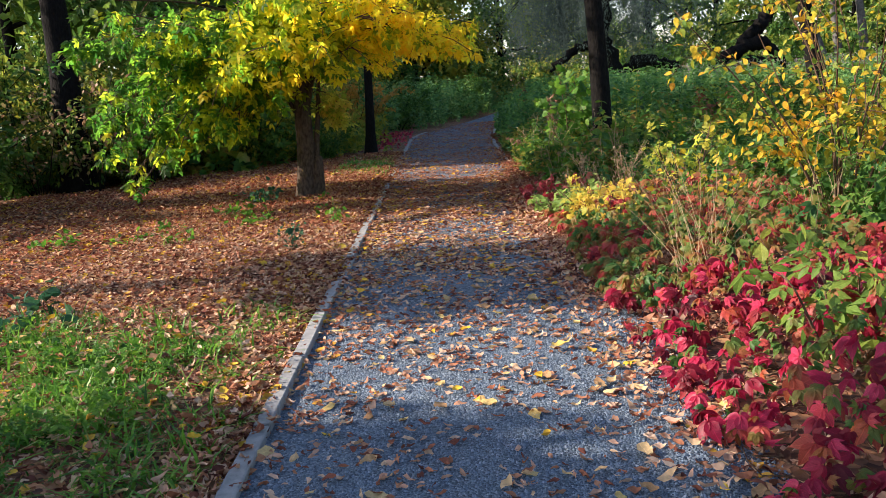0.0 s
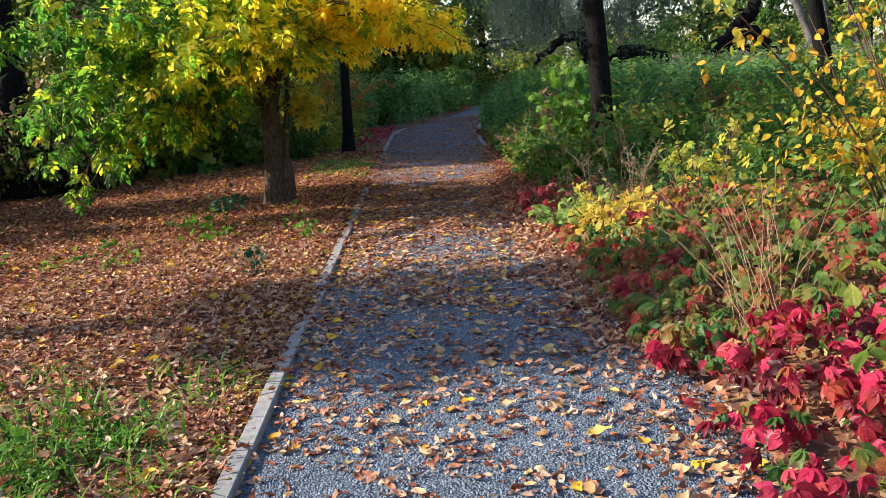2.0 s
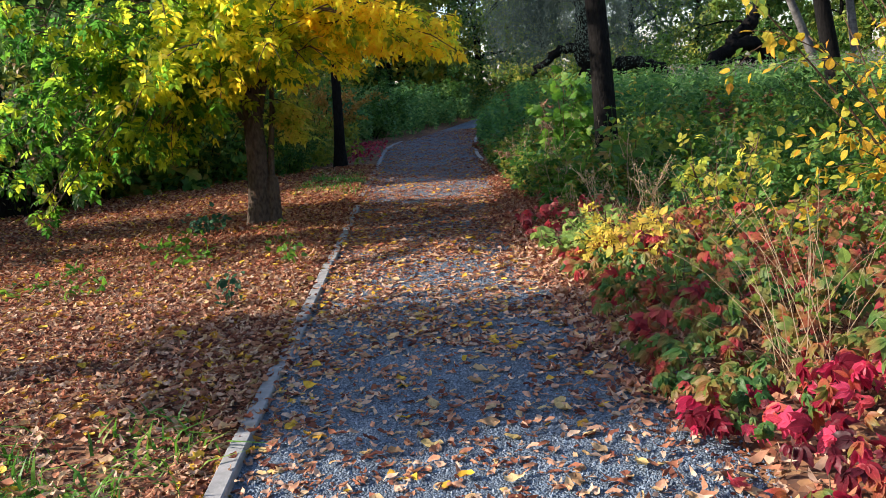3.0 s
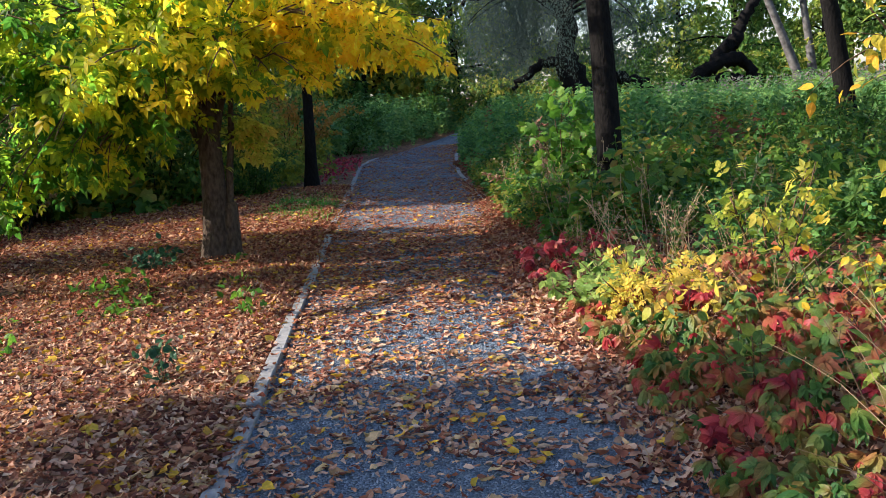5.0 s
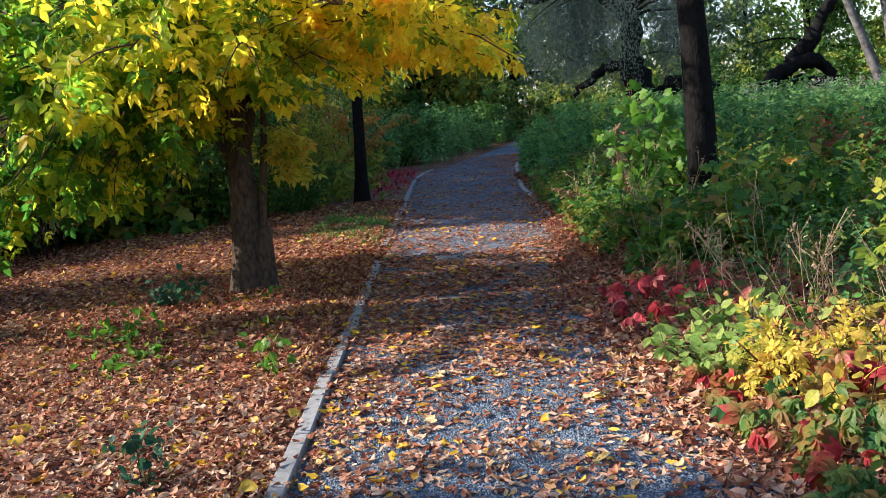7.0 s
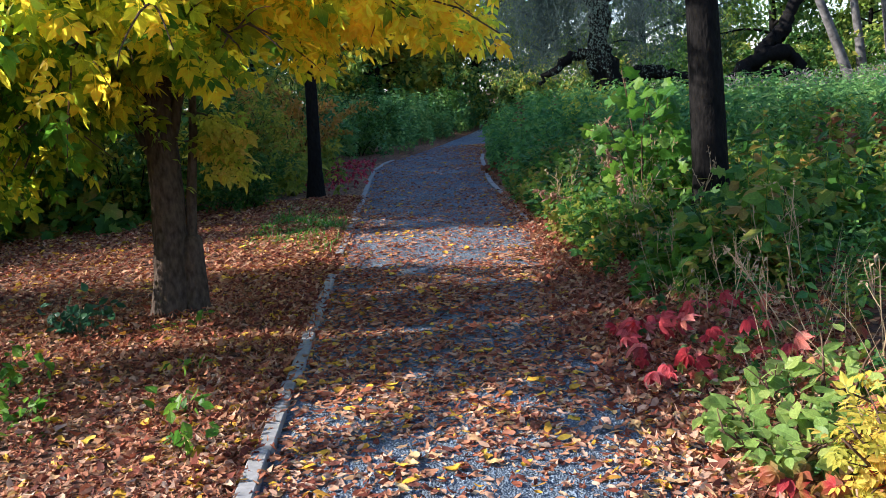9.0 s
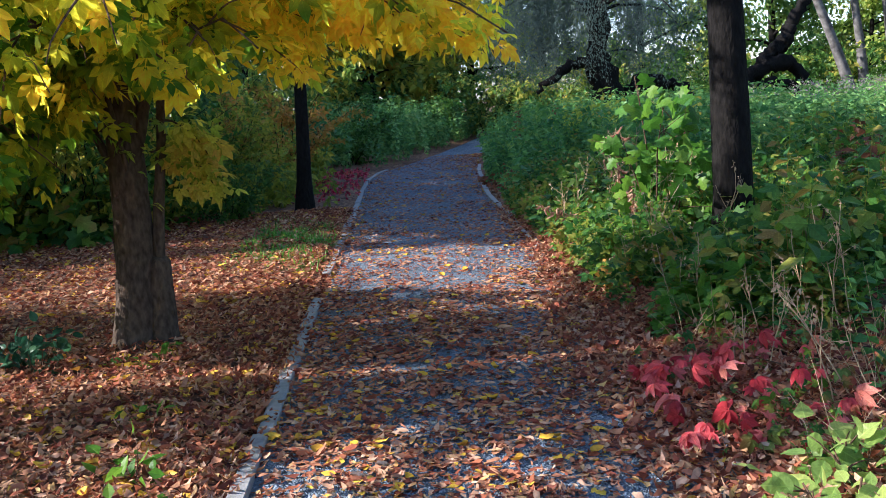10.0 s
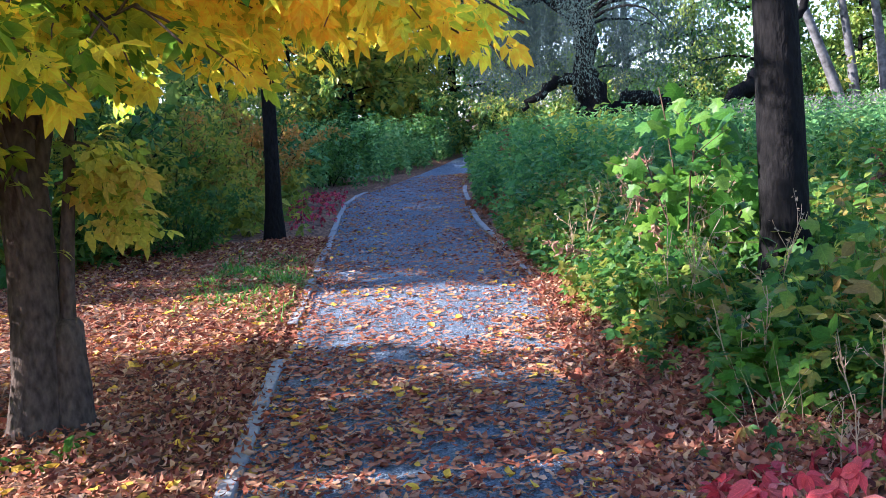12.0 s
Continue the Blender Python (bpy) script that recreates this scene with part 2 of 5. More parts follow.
L_LEMON = leaf_material("lemon_leaves", [(0.24, 0.31, 0.05), (0.56, 0.46, 0.06), (0.70, 0.51, 0.09), (0.70, 0.40, 0.09)], 1.7, 0.45, 0.45, 0.6, 60.0, None, 0.2)
L_SAPLING = leaf_material("sapling_leaves", [(0.10, 0.20, 0.03), (0.24, 0.32, 0.04), (0.46, 0.43, 0.06), (0.52, 0.30, 0.07)], 1.0, 0.65, 0.5, 0.6, glow_gain=1.7)
L_FRESH = leaf_material("fresh_green_leaves", [(0.035, 0.12, 0.014), (0.075, 0.195, 0.02), (0.17, 0.285, 0.028)], 2.0, 0.42, 0.45, 0.6, 60.0, None, 0.3)
L_DUSK = leaf_material("dark_seedling_leaves", [(0.012, 0.05, 0.03), (0.025, 0.09, 0.045), (0.06, 0.15, 0.06)], 2.0, 0.3, 0.4, 0.6, 60.0, None, 0.2)
L_FADED = leaf_material("faded_shrub_leaves", [(0.05, 0.10, 0.03), (0.14, 0.17, 0.06), (0.34, 0.24, 0.12), (0.40, 0.22, 0.13), (0.46, 0.40, 0.30)], 1.6, 0.3, 0.5, 0.6)
L_RUST = leaf_material("rust_leaves", [(0.05, 0.06, 0.02), (0.12, 0.045, 0.02), (0.24, 0.08, 0.03), (0.30, 0.10, 0.035)], 1.5, 0.35)
L_ROSE = leaf_material("faded_rose_leaves", [(0.30, 0.07, 0.05), (0.38, 0.13, 0.075), (0.40, 0.21, 0.075), (0.13, 0.16, 0.035)], 2.5, 0.35)
L_THICK = leaf_material("thicket_leaves", [(0.03, 0.08, 0.02), (0.07, 0.155, 0.03), (0.16, 0.26, 0.04), (0.40, 0.40, 0.06), (0.42, 0.22, 0.09)], 0.8, 0.35, 0.5, 0.6)
L_UNDER = leaf_material("undergrowth_leaves", [(0.06, 0.12, 0.02), (0.14, 0.20, 0.03), (0.28, 0.32, 0.04), (0.46, 0.40, 0.05), (0.48, 0.22, 0.06)], 0.7, 0.5, 0.5, 0.6)
L_ORANGE = leaf_material("orange_leaves", [(0.12, 0.14, 0.03), (0.34, 0.24, 0.04), (0.50, 0.24, 0.05), (0.46, 0.15, 0.04)], 0.6, 0.35)
L_WILLOW = leaf_material("willow_leaves", [(0.035, 0.06, 0.055), (0.07, 0.105, 0.095), (0.10, 0.14, 0.125), (0.16, 0.19, 0.15)], 0.9, 0.35, 0.9, 0.4, gloss=0.04)
L_WOOD = leaf_material("wood_leaves", [(0.025, 0.075, 0.02), (0.07, 0.16, 0.035), (0.15, 0.25, 0.045), (0.30, 0.32, 0.06)], 0.25, 0.42)
L_WOOD_Y = leaf_material("yellowing_wood_leaves", [(0.08, 0.17, 0.03), (0.19, 0.29, 0.04), (0.27, 0.33, 0.06), (0.42, 0.35, 0.06)], 0.3, 0.4)
L_GRASS = leaf_material("grass_blades", [(0.015, 0.06, 0.012), (0.04, 0.13, 0.018), (0.075, 0.22, 0.022), (0.12, 0.28, 0.03), (0.20, 0.34, 0.05), (0.42, 0.42, 0.17)], 3.5, 0.35, 0.45, 0.55)
WITHERED = leaf_material("withered_leaves", [(0.16, 0.075, 0.05), (0.34, 0.18, 0.12), (0.48, 0.32, 0.22)], 3.0, 0.2, 0.8, 0.8, 40.0, gloss=0.1)
LITTER = leaf_material("fallen_leaves", [(0.065, 0.021, 0.017), (0.15, 0.045, 0.03), (0.25, 0.075, 0.042), (0.34, 0.115, 0.057), (0.36, 0.17, 0.10), (0.43, 0.21, 0.11), (0.50, 0.32, 0.21), (0.52, 0.28, 0.06)], 0.6, 0.18, 0.8, 0.88, 45.0, gloss=0.12)
# paler leaf mix; on sunlit stretches it also puts sunlight into the colour
LITTER_PALE = leaf_material("fallen_pale_leaves", [(0.085, 0.032, 0.027), (0.17, 0.06, 0.04), (0.32, 0.125, 0.068), (0.46, 0.23, 0.13), (0.50, 0.30, 0.20), (0.60, 0.43, 0.30), (0.58, 0.36, 0.08)], 0.6, 0.18, 0.8, 0.88, 45.0, gloss=0.12)
LITTER_TAN = leaf_material("fallen_tan_leaves", [(0.30, 0.16, 0.07), (0.46, 0.28, 0.13), (0.55, 0.40, 0.20), (0.56, 0.40, 0.10)], 0.6, 0.12, 0.65, 0.85, 45.0, None, 0.2)
LITTER_GOLD = leaf_material("fallen_golden_leaves", [(0.42, 0.20, 0.03), (0.62, 0.38, 0.03), (0.66, 0.46, 0.06)], 0.6, 0.15, 0.6, 0.8)


# ---- mesh tools ----
class Geo:
    """Vertices and faces gathered from numpy blocks."""
    def __init__(self):
        self.v, self.f, self.uv, self.n, self.mapped = [], [], [], 0, False

    def add(self, verts, faces, uv=None):
        verts = np.asarray(verts, float).reshape(-1, 3)
        for f in (faces if isinstance(faces, list) else [faces]):
            self.f.append(np.asarray(f, np.int64) + self.n)
        self.v.append(verts)
        self.uv.append(np.zeros((len(verts), 2)) if uv is None else np.asarray(uv, float).reshape(-1, 2))
        self.mapped |= uv is not None
        self.n += len(verts)
        return self

    def mesh(self, name, mat, smooth=False):
        me = bpy.data.meshes.new(name)
        v = np.concatenate(self.v)
        loops = np.concatenate([f.ravel() for f in self.f])
        sizes = np.concatenate([np.full(len(f), f.shape[1]) for f in self.f])
        me.vertices.add(len(v))
        me.vertices.foreach_set("co", v.ravel())
        me.loops.add(len(loops))
        me.loops.foreach_set("vertex_index", loops)
        me.polygons.add(len(sizes))
        me.polygons.foreach_set("loop_start", np.concatenate([[0], np.cumsum(sizes)[:-1]]))
        me.polygons.foreach_set("use_smooth", np.full(len(sizes), smooth))
        if self.mapped:
            layer = me.uv_layers.new(name="leaf")
            layer.data.foreach_set("uv", np.concatenate(self.uv)[loops].ravel())
        me.update(calc_edges=True)
        me.validate()
        me.materials.append(mat)
        return me


def part(name, geo, mat, parent=None, label="", smooth=False):
    ob = new(name, geo.mesh(name, mat, smooth) if isinstance(geo, Geo) else geo)
    if parent:
        ob.parent = parent
    return tagged(ob, label)


def thing(name, label, category, at=(0, 0, 0), group="", kind=""):
    ob = new(name)
    ob.location = at
    return tagged(ob, label, category, group, kind)


def unit(a):
    return a / np.maximum(np.linalg.norm(a, axis=-1, keepdims=True), 1e-9)


def tube(geo, pts, radii, sides=8, rough=0.0, rng=None, cap=True):
    pts, radii = np.asarray(pts, float), np.asarray(radii, float)
    tan = unit(np.gradient(pts, axis=0))
    ref = np.array([0.0, 1.0, 0.0]) if abs(tan[0][1]) < 0.9 else np.array([1.0, 0.0, 0.0])
    a = unit(np.cross(tan, ref))
    b = np.cross(tan, a)
    ang = np.linspace(0, 2 * math.pi, sides, endpoint=False)
    r = radii[:, None] * np.ones(sides)
    if rough and rng is not None:
        r = r * (1 + rough * rng.standard_normal(r.shape))
    ring = pts[:, None] + r[..., None] * (np.cos(ang)[None, :, None] * a[:, None] + np.sin(ang)[None, :, None] * b[:, None])
    n = len(pts)
    i, j = np.meshgrid(np.arange(n - 1), np.arange(sides), indexing="ij")
    k = (j + 1) % sides
    q = np.stack([i * sides + j, (i + 1) * sides + j, (i + 1) * sides + k, i * sides + k], -1).reshape(-1, 4)
    verts = ring.reshape(-1, 3)
    faces = [q]
    if cap:
        verts = np.vstack([verts, pts[-1]])
        j = np.arange(sides)
        faces.append(np.stack([(n - 1) * sides + j, np.full(sides, n * sides), (n - 1) * sides + (j + 1) % sides], -1))
    geo.add(verts, faces)


def lens_leaf(width=0.5, fold=0.10, curl=0.12, waist=0.3):
    """A pointed leaf, one long, folded along its midrib."""
    mid = [0, waist, 0.68, 1]
    side = [(waist, width / 2), (0.68, width * 0.36)]
    v = [(u, 0, -curl * u * u) for u in mid]
    v += [(u, w, -curl * u * u + fold * w * 2) for u, w in side] + [(u, -w, -curl * u * u + fold * w * 2) for u, w in side]
    f = [(0, 1, 4), (1, 5, 4), (1, 2, 5), (2, 3, 5), (0, 6, 1), (1, 6, 7), (1, 7, 2), (2, 7, 3)]
    v = np.array(v, float)
    return v, np.array(f), v[:, :2].copy()


def fine_leaf(width=0.6, fold=0.06, curl=0.2, wave=0.02):
    """A pointed leaf with a rounded outline, drawn-out tip and slightly wavy rim."""
    us = np.array([0.0, 0.13, 0.32, 0.52, 0.72, 0.88, 1.0])
    ws = np.array([0.0, 0.30, 0.48, 0.47, 0.32, 0.12, 0.0]) * width
    v, f = [(u, 0.0, -curl * u * u) for u in us], []
    for s in (1, -1):
        for k in range(1, 6):
            v.append((us[k], s * ws[k], -curl * us[k] ** 2 + fold * (ws[k] / width * 2) - 0.10 * ws[k] ** 2 + wave * math.sin(k * 2.3 + s)))
    for s, o in ((1, 7), (-1, 12)):
        t = [(0, 1, o), (5, 6, o + 4)]
        for k in range(1, 5):
            t += [(k, k + 1, o + k - 1), (k + 1, o + k, o + k - 1)]
        f += t if s > 0 else [(a, c, b) for a, b, c in t]
    v = np.array(v, float)
    return v, np.array(f), v[:, :2].copy()


def small_leaf(width=0.5, fold=0.12, curl=0.1):
    v = [(0, 0, 0), (0.45, width / 2, fold * width), (1, 0, -curl), (0.45, -width / 2, fold * width)]
    v = np.array(v, float)
    return v, np.array([(0, 3, 2), (0, 2, 1)]), v[:, :2].copy()


def curled_leaf(width=0.5, curl=0.5, fold=0.4, twist=0.5):
    """A dry fallen leaf, its rim and tip rolled and its blade twisted."""
    us, ws = [0.0, 0.22, 0.5, 0.78, 1.0], [0.0, 0.40, 0.5, 0.30, 0.0]
    v = [(u, 0.0) for u in us] + [(us[k], ws[k] * width) for k in (1, 2, 3)] + [(us[k], -ws[k] * width) for k in (1, 2, 3)]
    f = []
    for o, flip in ((5, False), (8, True)):
        t = [(0, 1, o), (1, 2, o), (2, o + 1, o), (2, 3, o + 1), (3, o + 2, o + 1), (3, 4, o + 2)]
        f += [(a, c, b) for a, b, c in t] if flip else t
    uv = np.array(v, float)
    x, y = uv[:, 0], uv[:, 1]
    z = curl * (x - 0.45) ** 2 + fold * (np.abs(y) * 1.2 + 1.2 * y * y) + twist * y * (x - 0.5)
    return np.stack([x, y + 0.15 * curl * np.sin(x * 4.0), z], -1), np.array(f), uv


def strip_leaf(width=0.5, curl=0.5, twist=0.5):
    """A light curled leaf for crowds of them."""
    v = [(0, 0), (0.3, width * 0.46), (0.72, width * 0.36), (1, 0), (0.72, -width * 0.36), (0.3, -width * 0.46)]
    uv = np.array(v, float)
    x, y = uv[:, 0], uv[:, 1]
    z = curl * (x - 0.45) ** 2 + twist * y * (x - 0.5) + 0.5 * abs(curl) * np.abs(y)
    return np.stack([x, y, z], -1), np.array([(0, 5, 1), (1, 5, 4), (1, 4, 2), (2, 4, 3)]), uv


def maple_leaf(lobe=1.0):
    """A lobed leaf with five points."""
    pts = [(0.0, 0.0), (0.02, 0.34), (0.22, 0.27), (0.42, 0.56 * lobe), (0.55, 0.26), (0.78, 0.30), (1.0, 0.0)]
    out = [(u, w) for u, w in pts] + [(u, -w) for u, w in pts[-2:0:-1]]
    v = [(0.36, 0, 0.03)] + [(u, w, -0.25 * w * w - 0.1 * u * u) for u, w in out]
    n = len(out)
    v = np.array(v, float)
    return v, np.array([(0, 1 + (i + 1) % n, 1 + i) for i in range(n)]), v[:, :2].copy()


def compound(leaf, where):
    """One leaf of several leaflets; where: (u, w, turn in degrees, length, droop)."""
    g, bases = Geo(), []
    for u, w, turn, length, droop in where:
        v, f, uv = leaf
        c, s = math.cos(radians(turn)), math.sin(radians(turn))
        p = v * length
        bases.append(g.n)
        g.add(np.stack([u + c * p[:, 0] - s * p[:, 1], w + s * p[:, 0] + c * p[:, 1], p[:, 2] - droop * p[:, 0]], -1), f, uv)
    stalk = [(bases[0], bases[k], bases[k + 1]) for k in range(1, len(bases) - 1)]
    return np.concatenate(g.v), np.concatenate(g.f + [np.array(stalk)]), np.concatenate(g.uv)


ASH_LEAF = compound(lens_leaf(0.58, 0.10, 0.16, 0.38), [(0.50, 0, 0, 0.55, 0.25), (0.42, 0.02, 52, 0.46, 0.3), (0.42, -0.02, -52, 0.46, 0.3), (0.15, 0.02, 66, 0.40, 0.3), (0.15, -0.02, -66, 0.40, 0.3)])
ASH_LEAF_LIGHT = compound(small_leaf(0.46), [(0.50, 0, 0, 0.55, 0.25), (0.42, 0.02, 52, 0.46, 0.3), (0.42, -0.02, -52, 0.46, 0.3), (0.15, 0.02, 66, 0.40, 0.3), (0.15, -0.02, -66, 0.40, 0.3)])
THREE_MID = compound(strip_leaf(0.58, 0.3, 0.4), [(0.3, 0, 0, 0.7, 0.2), (0.25, 0.02, 62, 0.58, 0.3), (0.25, -0.02, -62, 0.58, 0.3)])
THREE_LEAF = compound(lens_leaf(0.55, 0.10, 0.25), [(0.3, 0, 0, 0.7, 0.2), (0.25, 0.02, 62, 0.58, 0.3), (0.25, -0.02, -62, 0.58, 0.3)])
FIVE = [(0.05, 0, 0, 1.0, 0.22), (0.04, 0.02, 46, 0.88, 0.38), (0.04, -0.02, -46, 0.88, 0.32), (0.0, 0.02, 92, 0.60, 0.5), (0.0, -0.02, -92, 0.60, 0.45)]
CREEPER_LEAF = compound(fine_leaf(0.58, 0.09, 0.36, 0.03), FIVE)
CREEPER_LIGHT = compound(strip_leaf(0.56, -0.5, 0.4), FIVE)
THREE_LIGHT = compound(small_leaf(0.55), [(0.3, 0, 0, 0.7, 0.2), (0.25, 0.02, 62, 0.58, 0.3), (0.25, -0.02, -62, 0.58, 0.3)])
OVAL_LEAF = lens_leaf(0.62, 0.10, 0.15, 0.36)
BROAD_LEAF = fine_leaf(0.66, 0.05, 0.22)
TINY_LEAF = small_leaf(0.55)
MAPLE = maple_leaf()


def scatter(geo, template, pos, along, normal, size):
    """Copies of a template at the places pos, pointing along, facing normal, so long as size."""
    v, f, uv = template
    n = len(pos)
    x = unit(np.asarray(along, float))
    y = unit(np.cross(normal, x))
    z = np.cross(x, y)
    R = np.stack([x, y, z], -1)
    P = np.einsum("nij,mj->nmi", R, v) * np.asarray(size, float).reshape(-1, 1, 1) + np.asarray(pos)[:, None]
    F = f[None] + (np.arange(n) * len(v))[:, None, None]
    geo.add(P.reshape(-1, 3), F.reshape(-1, 3), np.tile(uv, (n, 1)))


def bend(p0, heading, length, droop, n, rng, wobble=0.06):
    """A limb's line from p0: it sets out along heading and sinks (droop > 0) or rises on its way."""
    d = unit(np.asarray(heading, float))
    pts, p = [np.asarray(p0, float)], np.asarray(p0, float)
    for _ in range(n):
        d = unit(d + np.array([0, 0, -droop / n]) + wobble * rng.standard_normal(3))
        p = p + d * length / n
        pts.append(p)
    return np.array(pts)


def along_line(pts, f):
    """Places at the fractions f along a line, and its headings there."""
    f = np.clip(np.asarray(f, float), 0, 0.9999) * (len(pts) - 1)
    i = f.astype(int)
    d = pts[i + 1] - pts[i]
    return pts[i] + d * (f - i)[:, None], unit(d)


def leaf_spray(geo, template, line, count, size, rng, jitter=0.08, hang=0.5, first=0.15, flat=0.6):
    """Leaves along a twig: they point outwards and hang a little."""
    p, d = along_line(line, rng.uniform(first, 1.0, count))
    p = p + jitter * rng.standard_normal((count, 3)) * np.array([1, 1, 0.7])
    out = unit(d * 0.6 + rng.standard_normal((count, 3)) * 0.8 + np.array([0, 0, -hang]))
    nrm = np.array([0, 0, 1.0]) + flat * rng.standard_normal((count, 3))
    scatter(geo, template, p, out, nrm, size * rng.uniform(0.6, 1.2, count))


# ---- ground, path and edging ----
LEFT_Y, LEFT_X = [-60, 25, 27, 30, 34, 38, 42, 51, 70], [-0.89, -0.87, -0.70, 0.12, 1.08, 1.95, 2.75, 4.6, 12.0]
RIGHT_Y, RIGHT_X = [-60, 20, 22, 27, 30, 34, 42, 51, 70], [1.13, 1.13, 1.18, 1.52, 1.92, 2.5, 4.1, 6.3, 14.0]


def path_left(y):
    return np.interp(y, LEFT_Y, LEFT_X)


def path_right(y):
    return np.interp(y, RIGHT_Y, RIGHT_X)


def waves(x, y, s, k=0.0):
    """Gentle unevenness, about -1 to 1."""
    return 0.5 * np.sin(x * s * 1.3 + 1.7 + k) * np.cos(y * s + 0.6 + k) + 0.3 * np.sin(x * s * 2.7 + y * s * 1.9 + k) + 0.2 * np.sin(y * s * 4.1 - x * s * 3.3 + k)


def ground_z(x, y):
    x, y = np.asarray(x, float), np.asarray(y, float)
    out_l, out_r = path_left(y) - 0.10 - x, x - path_right(y)
    out = np.maximum(out_l, out_r)
    rise = np.clip((out + 0.12) / 0.22, 0, 1)
    bank = 0.05 * np.clip(out_r / 1.5, 0, 1)
    return -0.05 + rise * (0.075 + bank + 0.018 * waves(x, y, 2.1) + 0.05 * np.clip(out / 4, 0, 1) * waves(x, y, 0.6, 2.0))


def axis_lines(near_lo, near_hi, step, far):
    near = np.arange(near_lo, near_hi + step, step)
    grow = np.array([1.5, 4, 8, 15, 30, 60, 120, 300, 900])
    grow = grow[grow < far]
    return np.concatenate([near_lo - grow[::-1], near, near_hi + grow])


def sheet(xs, ys, zf):
    X, Y = np.meshgrid(xs, ys, indexing="ij")
    v = np.stack([X, Y, zf(X, Y)], -1).reshape(-1, 3)
    i, j = np.meshgrid(np.arange(len(xs) - 1), np.arange(len(ys) - 1), indexing="ij")
    w = len(ys)
    q = np.stack([i * w + j, (i + 1) * w + j, (i + 1) * w + j + 1, i * w + j + 1], -1).reshape(-1, 4)
    return Geo().add(v, q)


ground = part("ground", sheet(axis_lines(-8, 8, 0.11, 1000), axis_lines(0, 30, 0.16, 1000), ground_z), SOIL, smooth=True)
tagged(ground, "brown woodland soil strewn with dry autumn leaves", "ground", kind="structure")


def path_sheet():
    us, ys = np.linspace(0, 1, 22), np.arange(-6, 62, 0.12)
    U, Y = np.meshgrid(us, ys, indexing="ij")
    X = path_left(Y) - 0.01 + U * (path_right(Y) + 0.10 - path_left(Y))
    Z = 0.012 * np.sin(U * math.pi) + 0.006 * waves(X, Y, 3.0) - 0.03 * np.clip((U - 0.9) / 0.1, 0, 1)
    w = len(ys)
    i, j = np.meshgrid(np.arange(len(us) - 1), np.arange(w - 1), indexing="ij")
    q = np.stack([i * w + j, (i + 1) * w + j, (i + 1) * w + j + 1, i * w + j + 1], -1).reshape(-1, 4)
    return Geo().add(np.stack([X, Y, Z], -1).reshape(-1, 3), q)


path = part("path", path_sheet(), GRAVEL, smooth=True)
tagged(path, "blue-grey crushed stone footpath through autumn woods", "path", kind="structure")


def path_z(x, y):
    u = np.clip((x - path_left(y)) / (path_right(y) + 0.1 - path_left(y)), 0, 1)
    return 0.012 * np.sin(u * math.pi) + 0.006 * waves(x, y, 3.0)


def edging(name, label, x_of, y0, y1, width, top, skip, rng):
    """A row of edging boards, each sunk and turned a little."""
    row = thing(name, label, "kerb", kind="structure")
    y = y0
    while y < y1:
        length = 1.0
        if not any(a < y + 0.5 < b for a, b in skip):
            bm = bmesh.new()
            bmesh.ops.create_cube(bm, size=1.0)
            bmesh.ops.scale(bm, vec=(width, length - 0.012, 0.16), verts=bm.verts)
            bmesh.ops.bevel(bm, geom=bm.edges[:], offset=0.006, segments=1, affect="EDGES")
            me = bpy.data.meshes.new("kerbstone")
            bm.to_mesh(me)
            bm.free()
            me.materials.append(KERB)
            ob = part("kerbstone", me, KERB, row)
            xa, xb = float(x_of(y)), float(x_of(y + 1))
            ob.matrix_local = pose((xa + xb) / 2 + 0.008 * rng.standard_normal(), y + length / 2, top - 0.08 + 0.006 * rng.standard_normal(), 0.5 * rng.standard_normal(), 1.5 * rng.standard_normal(), -math.degrees(math.atan2(xb - xa, 1.0)) + 0.5 * rng.standard_normal())
        y += length
    return row


edging("kerb", "narrow weathered grey edging boards beside gravel", lambda y: path_left(y) - 0.045, -0.18, 27, 0.08, 0.034, [(9.9, 11.9), (14.0, 14.6)], np.random.default_rng(3))
edging("kerb", "sunken broken edging boards half covered by leaves", lambda y: path_left(y) - 0.04, 9.82, 11.5, 0.078, 0.042, [], np.random.default_rng(5))
edging("kerb", "half-buried grey edging boards beside the far path", lambda y: path_right(y) + 0.03, 15.6, 27, 0.08, 0.035, [], np.random.default_rng(4))


def path_stones():
    """Loose crushed stones on the near stretch."""
    rng = np.random.default_rng(11)
    n = 42000
    y = 2.4 + 9.0 * rng.random(n) ** 1.5
    x = -0.88 + 2.05 * rng.random(n)
    r = rng.uniform(0.0035, 0.0085, n) * (1 + 0.015 * y)
    octa = np.array([(1, 0, 0), (0, 1, 0), (-1, 0, 0), (0, -1, 0), (0.1, 0.1, 0.8), (0, 0, -0.8)])
    f = np.array([(0, 1, 4), (1, 2, 4), (2, 3, 4), (3, 0, 4)])
    a = rng.uniform(0, 6.28, n)
    c, s = np.cos(a), np.sin(a)
    o = octa[None, :5] * (1 + 0.35 * rng.standard_normal((n, 5, 3)).clip(-1.5, 1.5)) * r[:, None, None]
    P = np.stack([c[:, None] * o[..., 0] - s[:, None] * o[..., 1] + x[:, None], s[:, None] * o[..., 0] + c[:, None] * o[..., 1] + y[:, None], o[..., 2] + path_z(x, y)[:, None] + 0.001], -1)
    return Geo().add(P.reshape(-1, 3), (f[None] + (np.arange(n) * 5)[:, None, None]).reshape(-1, 3))


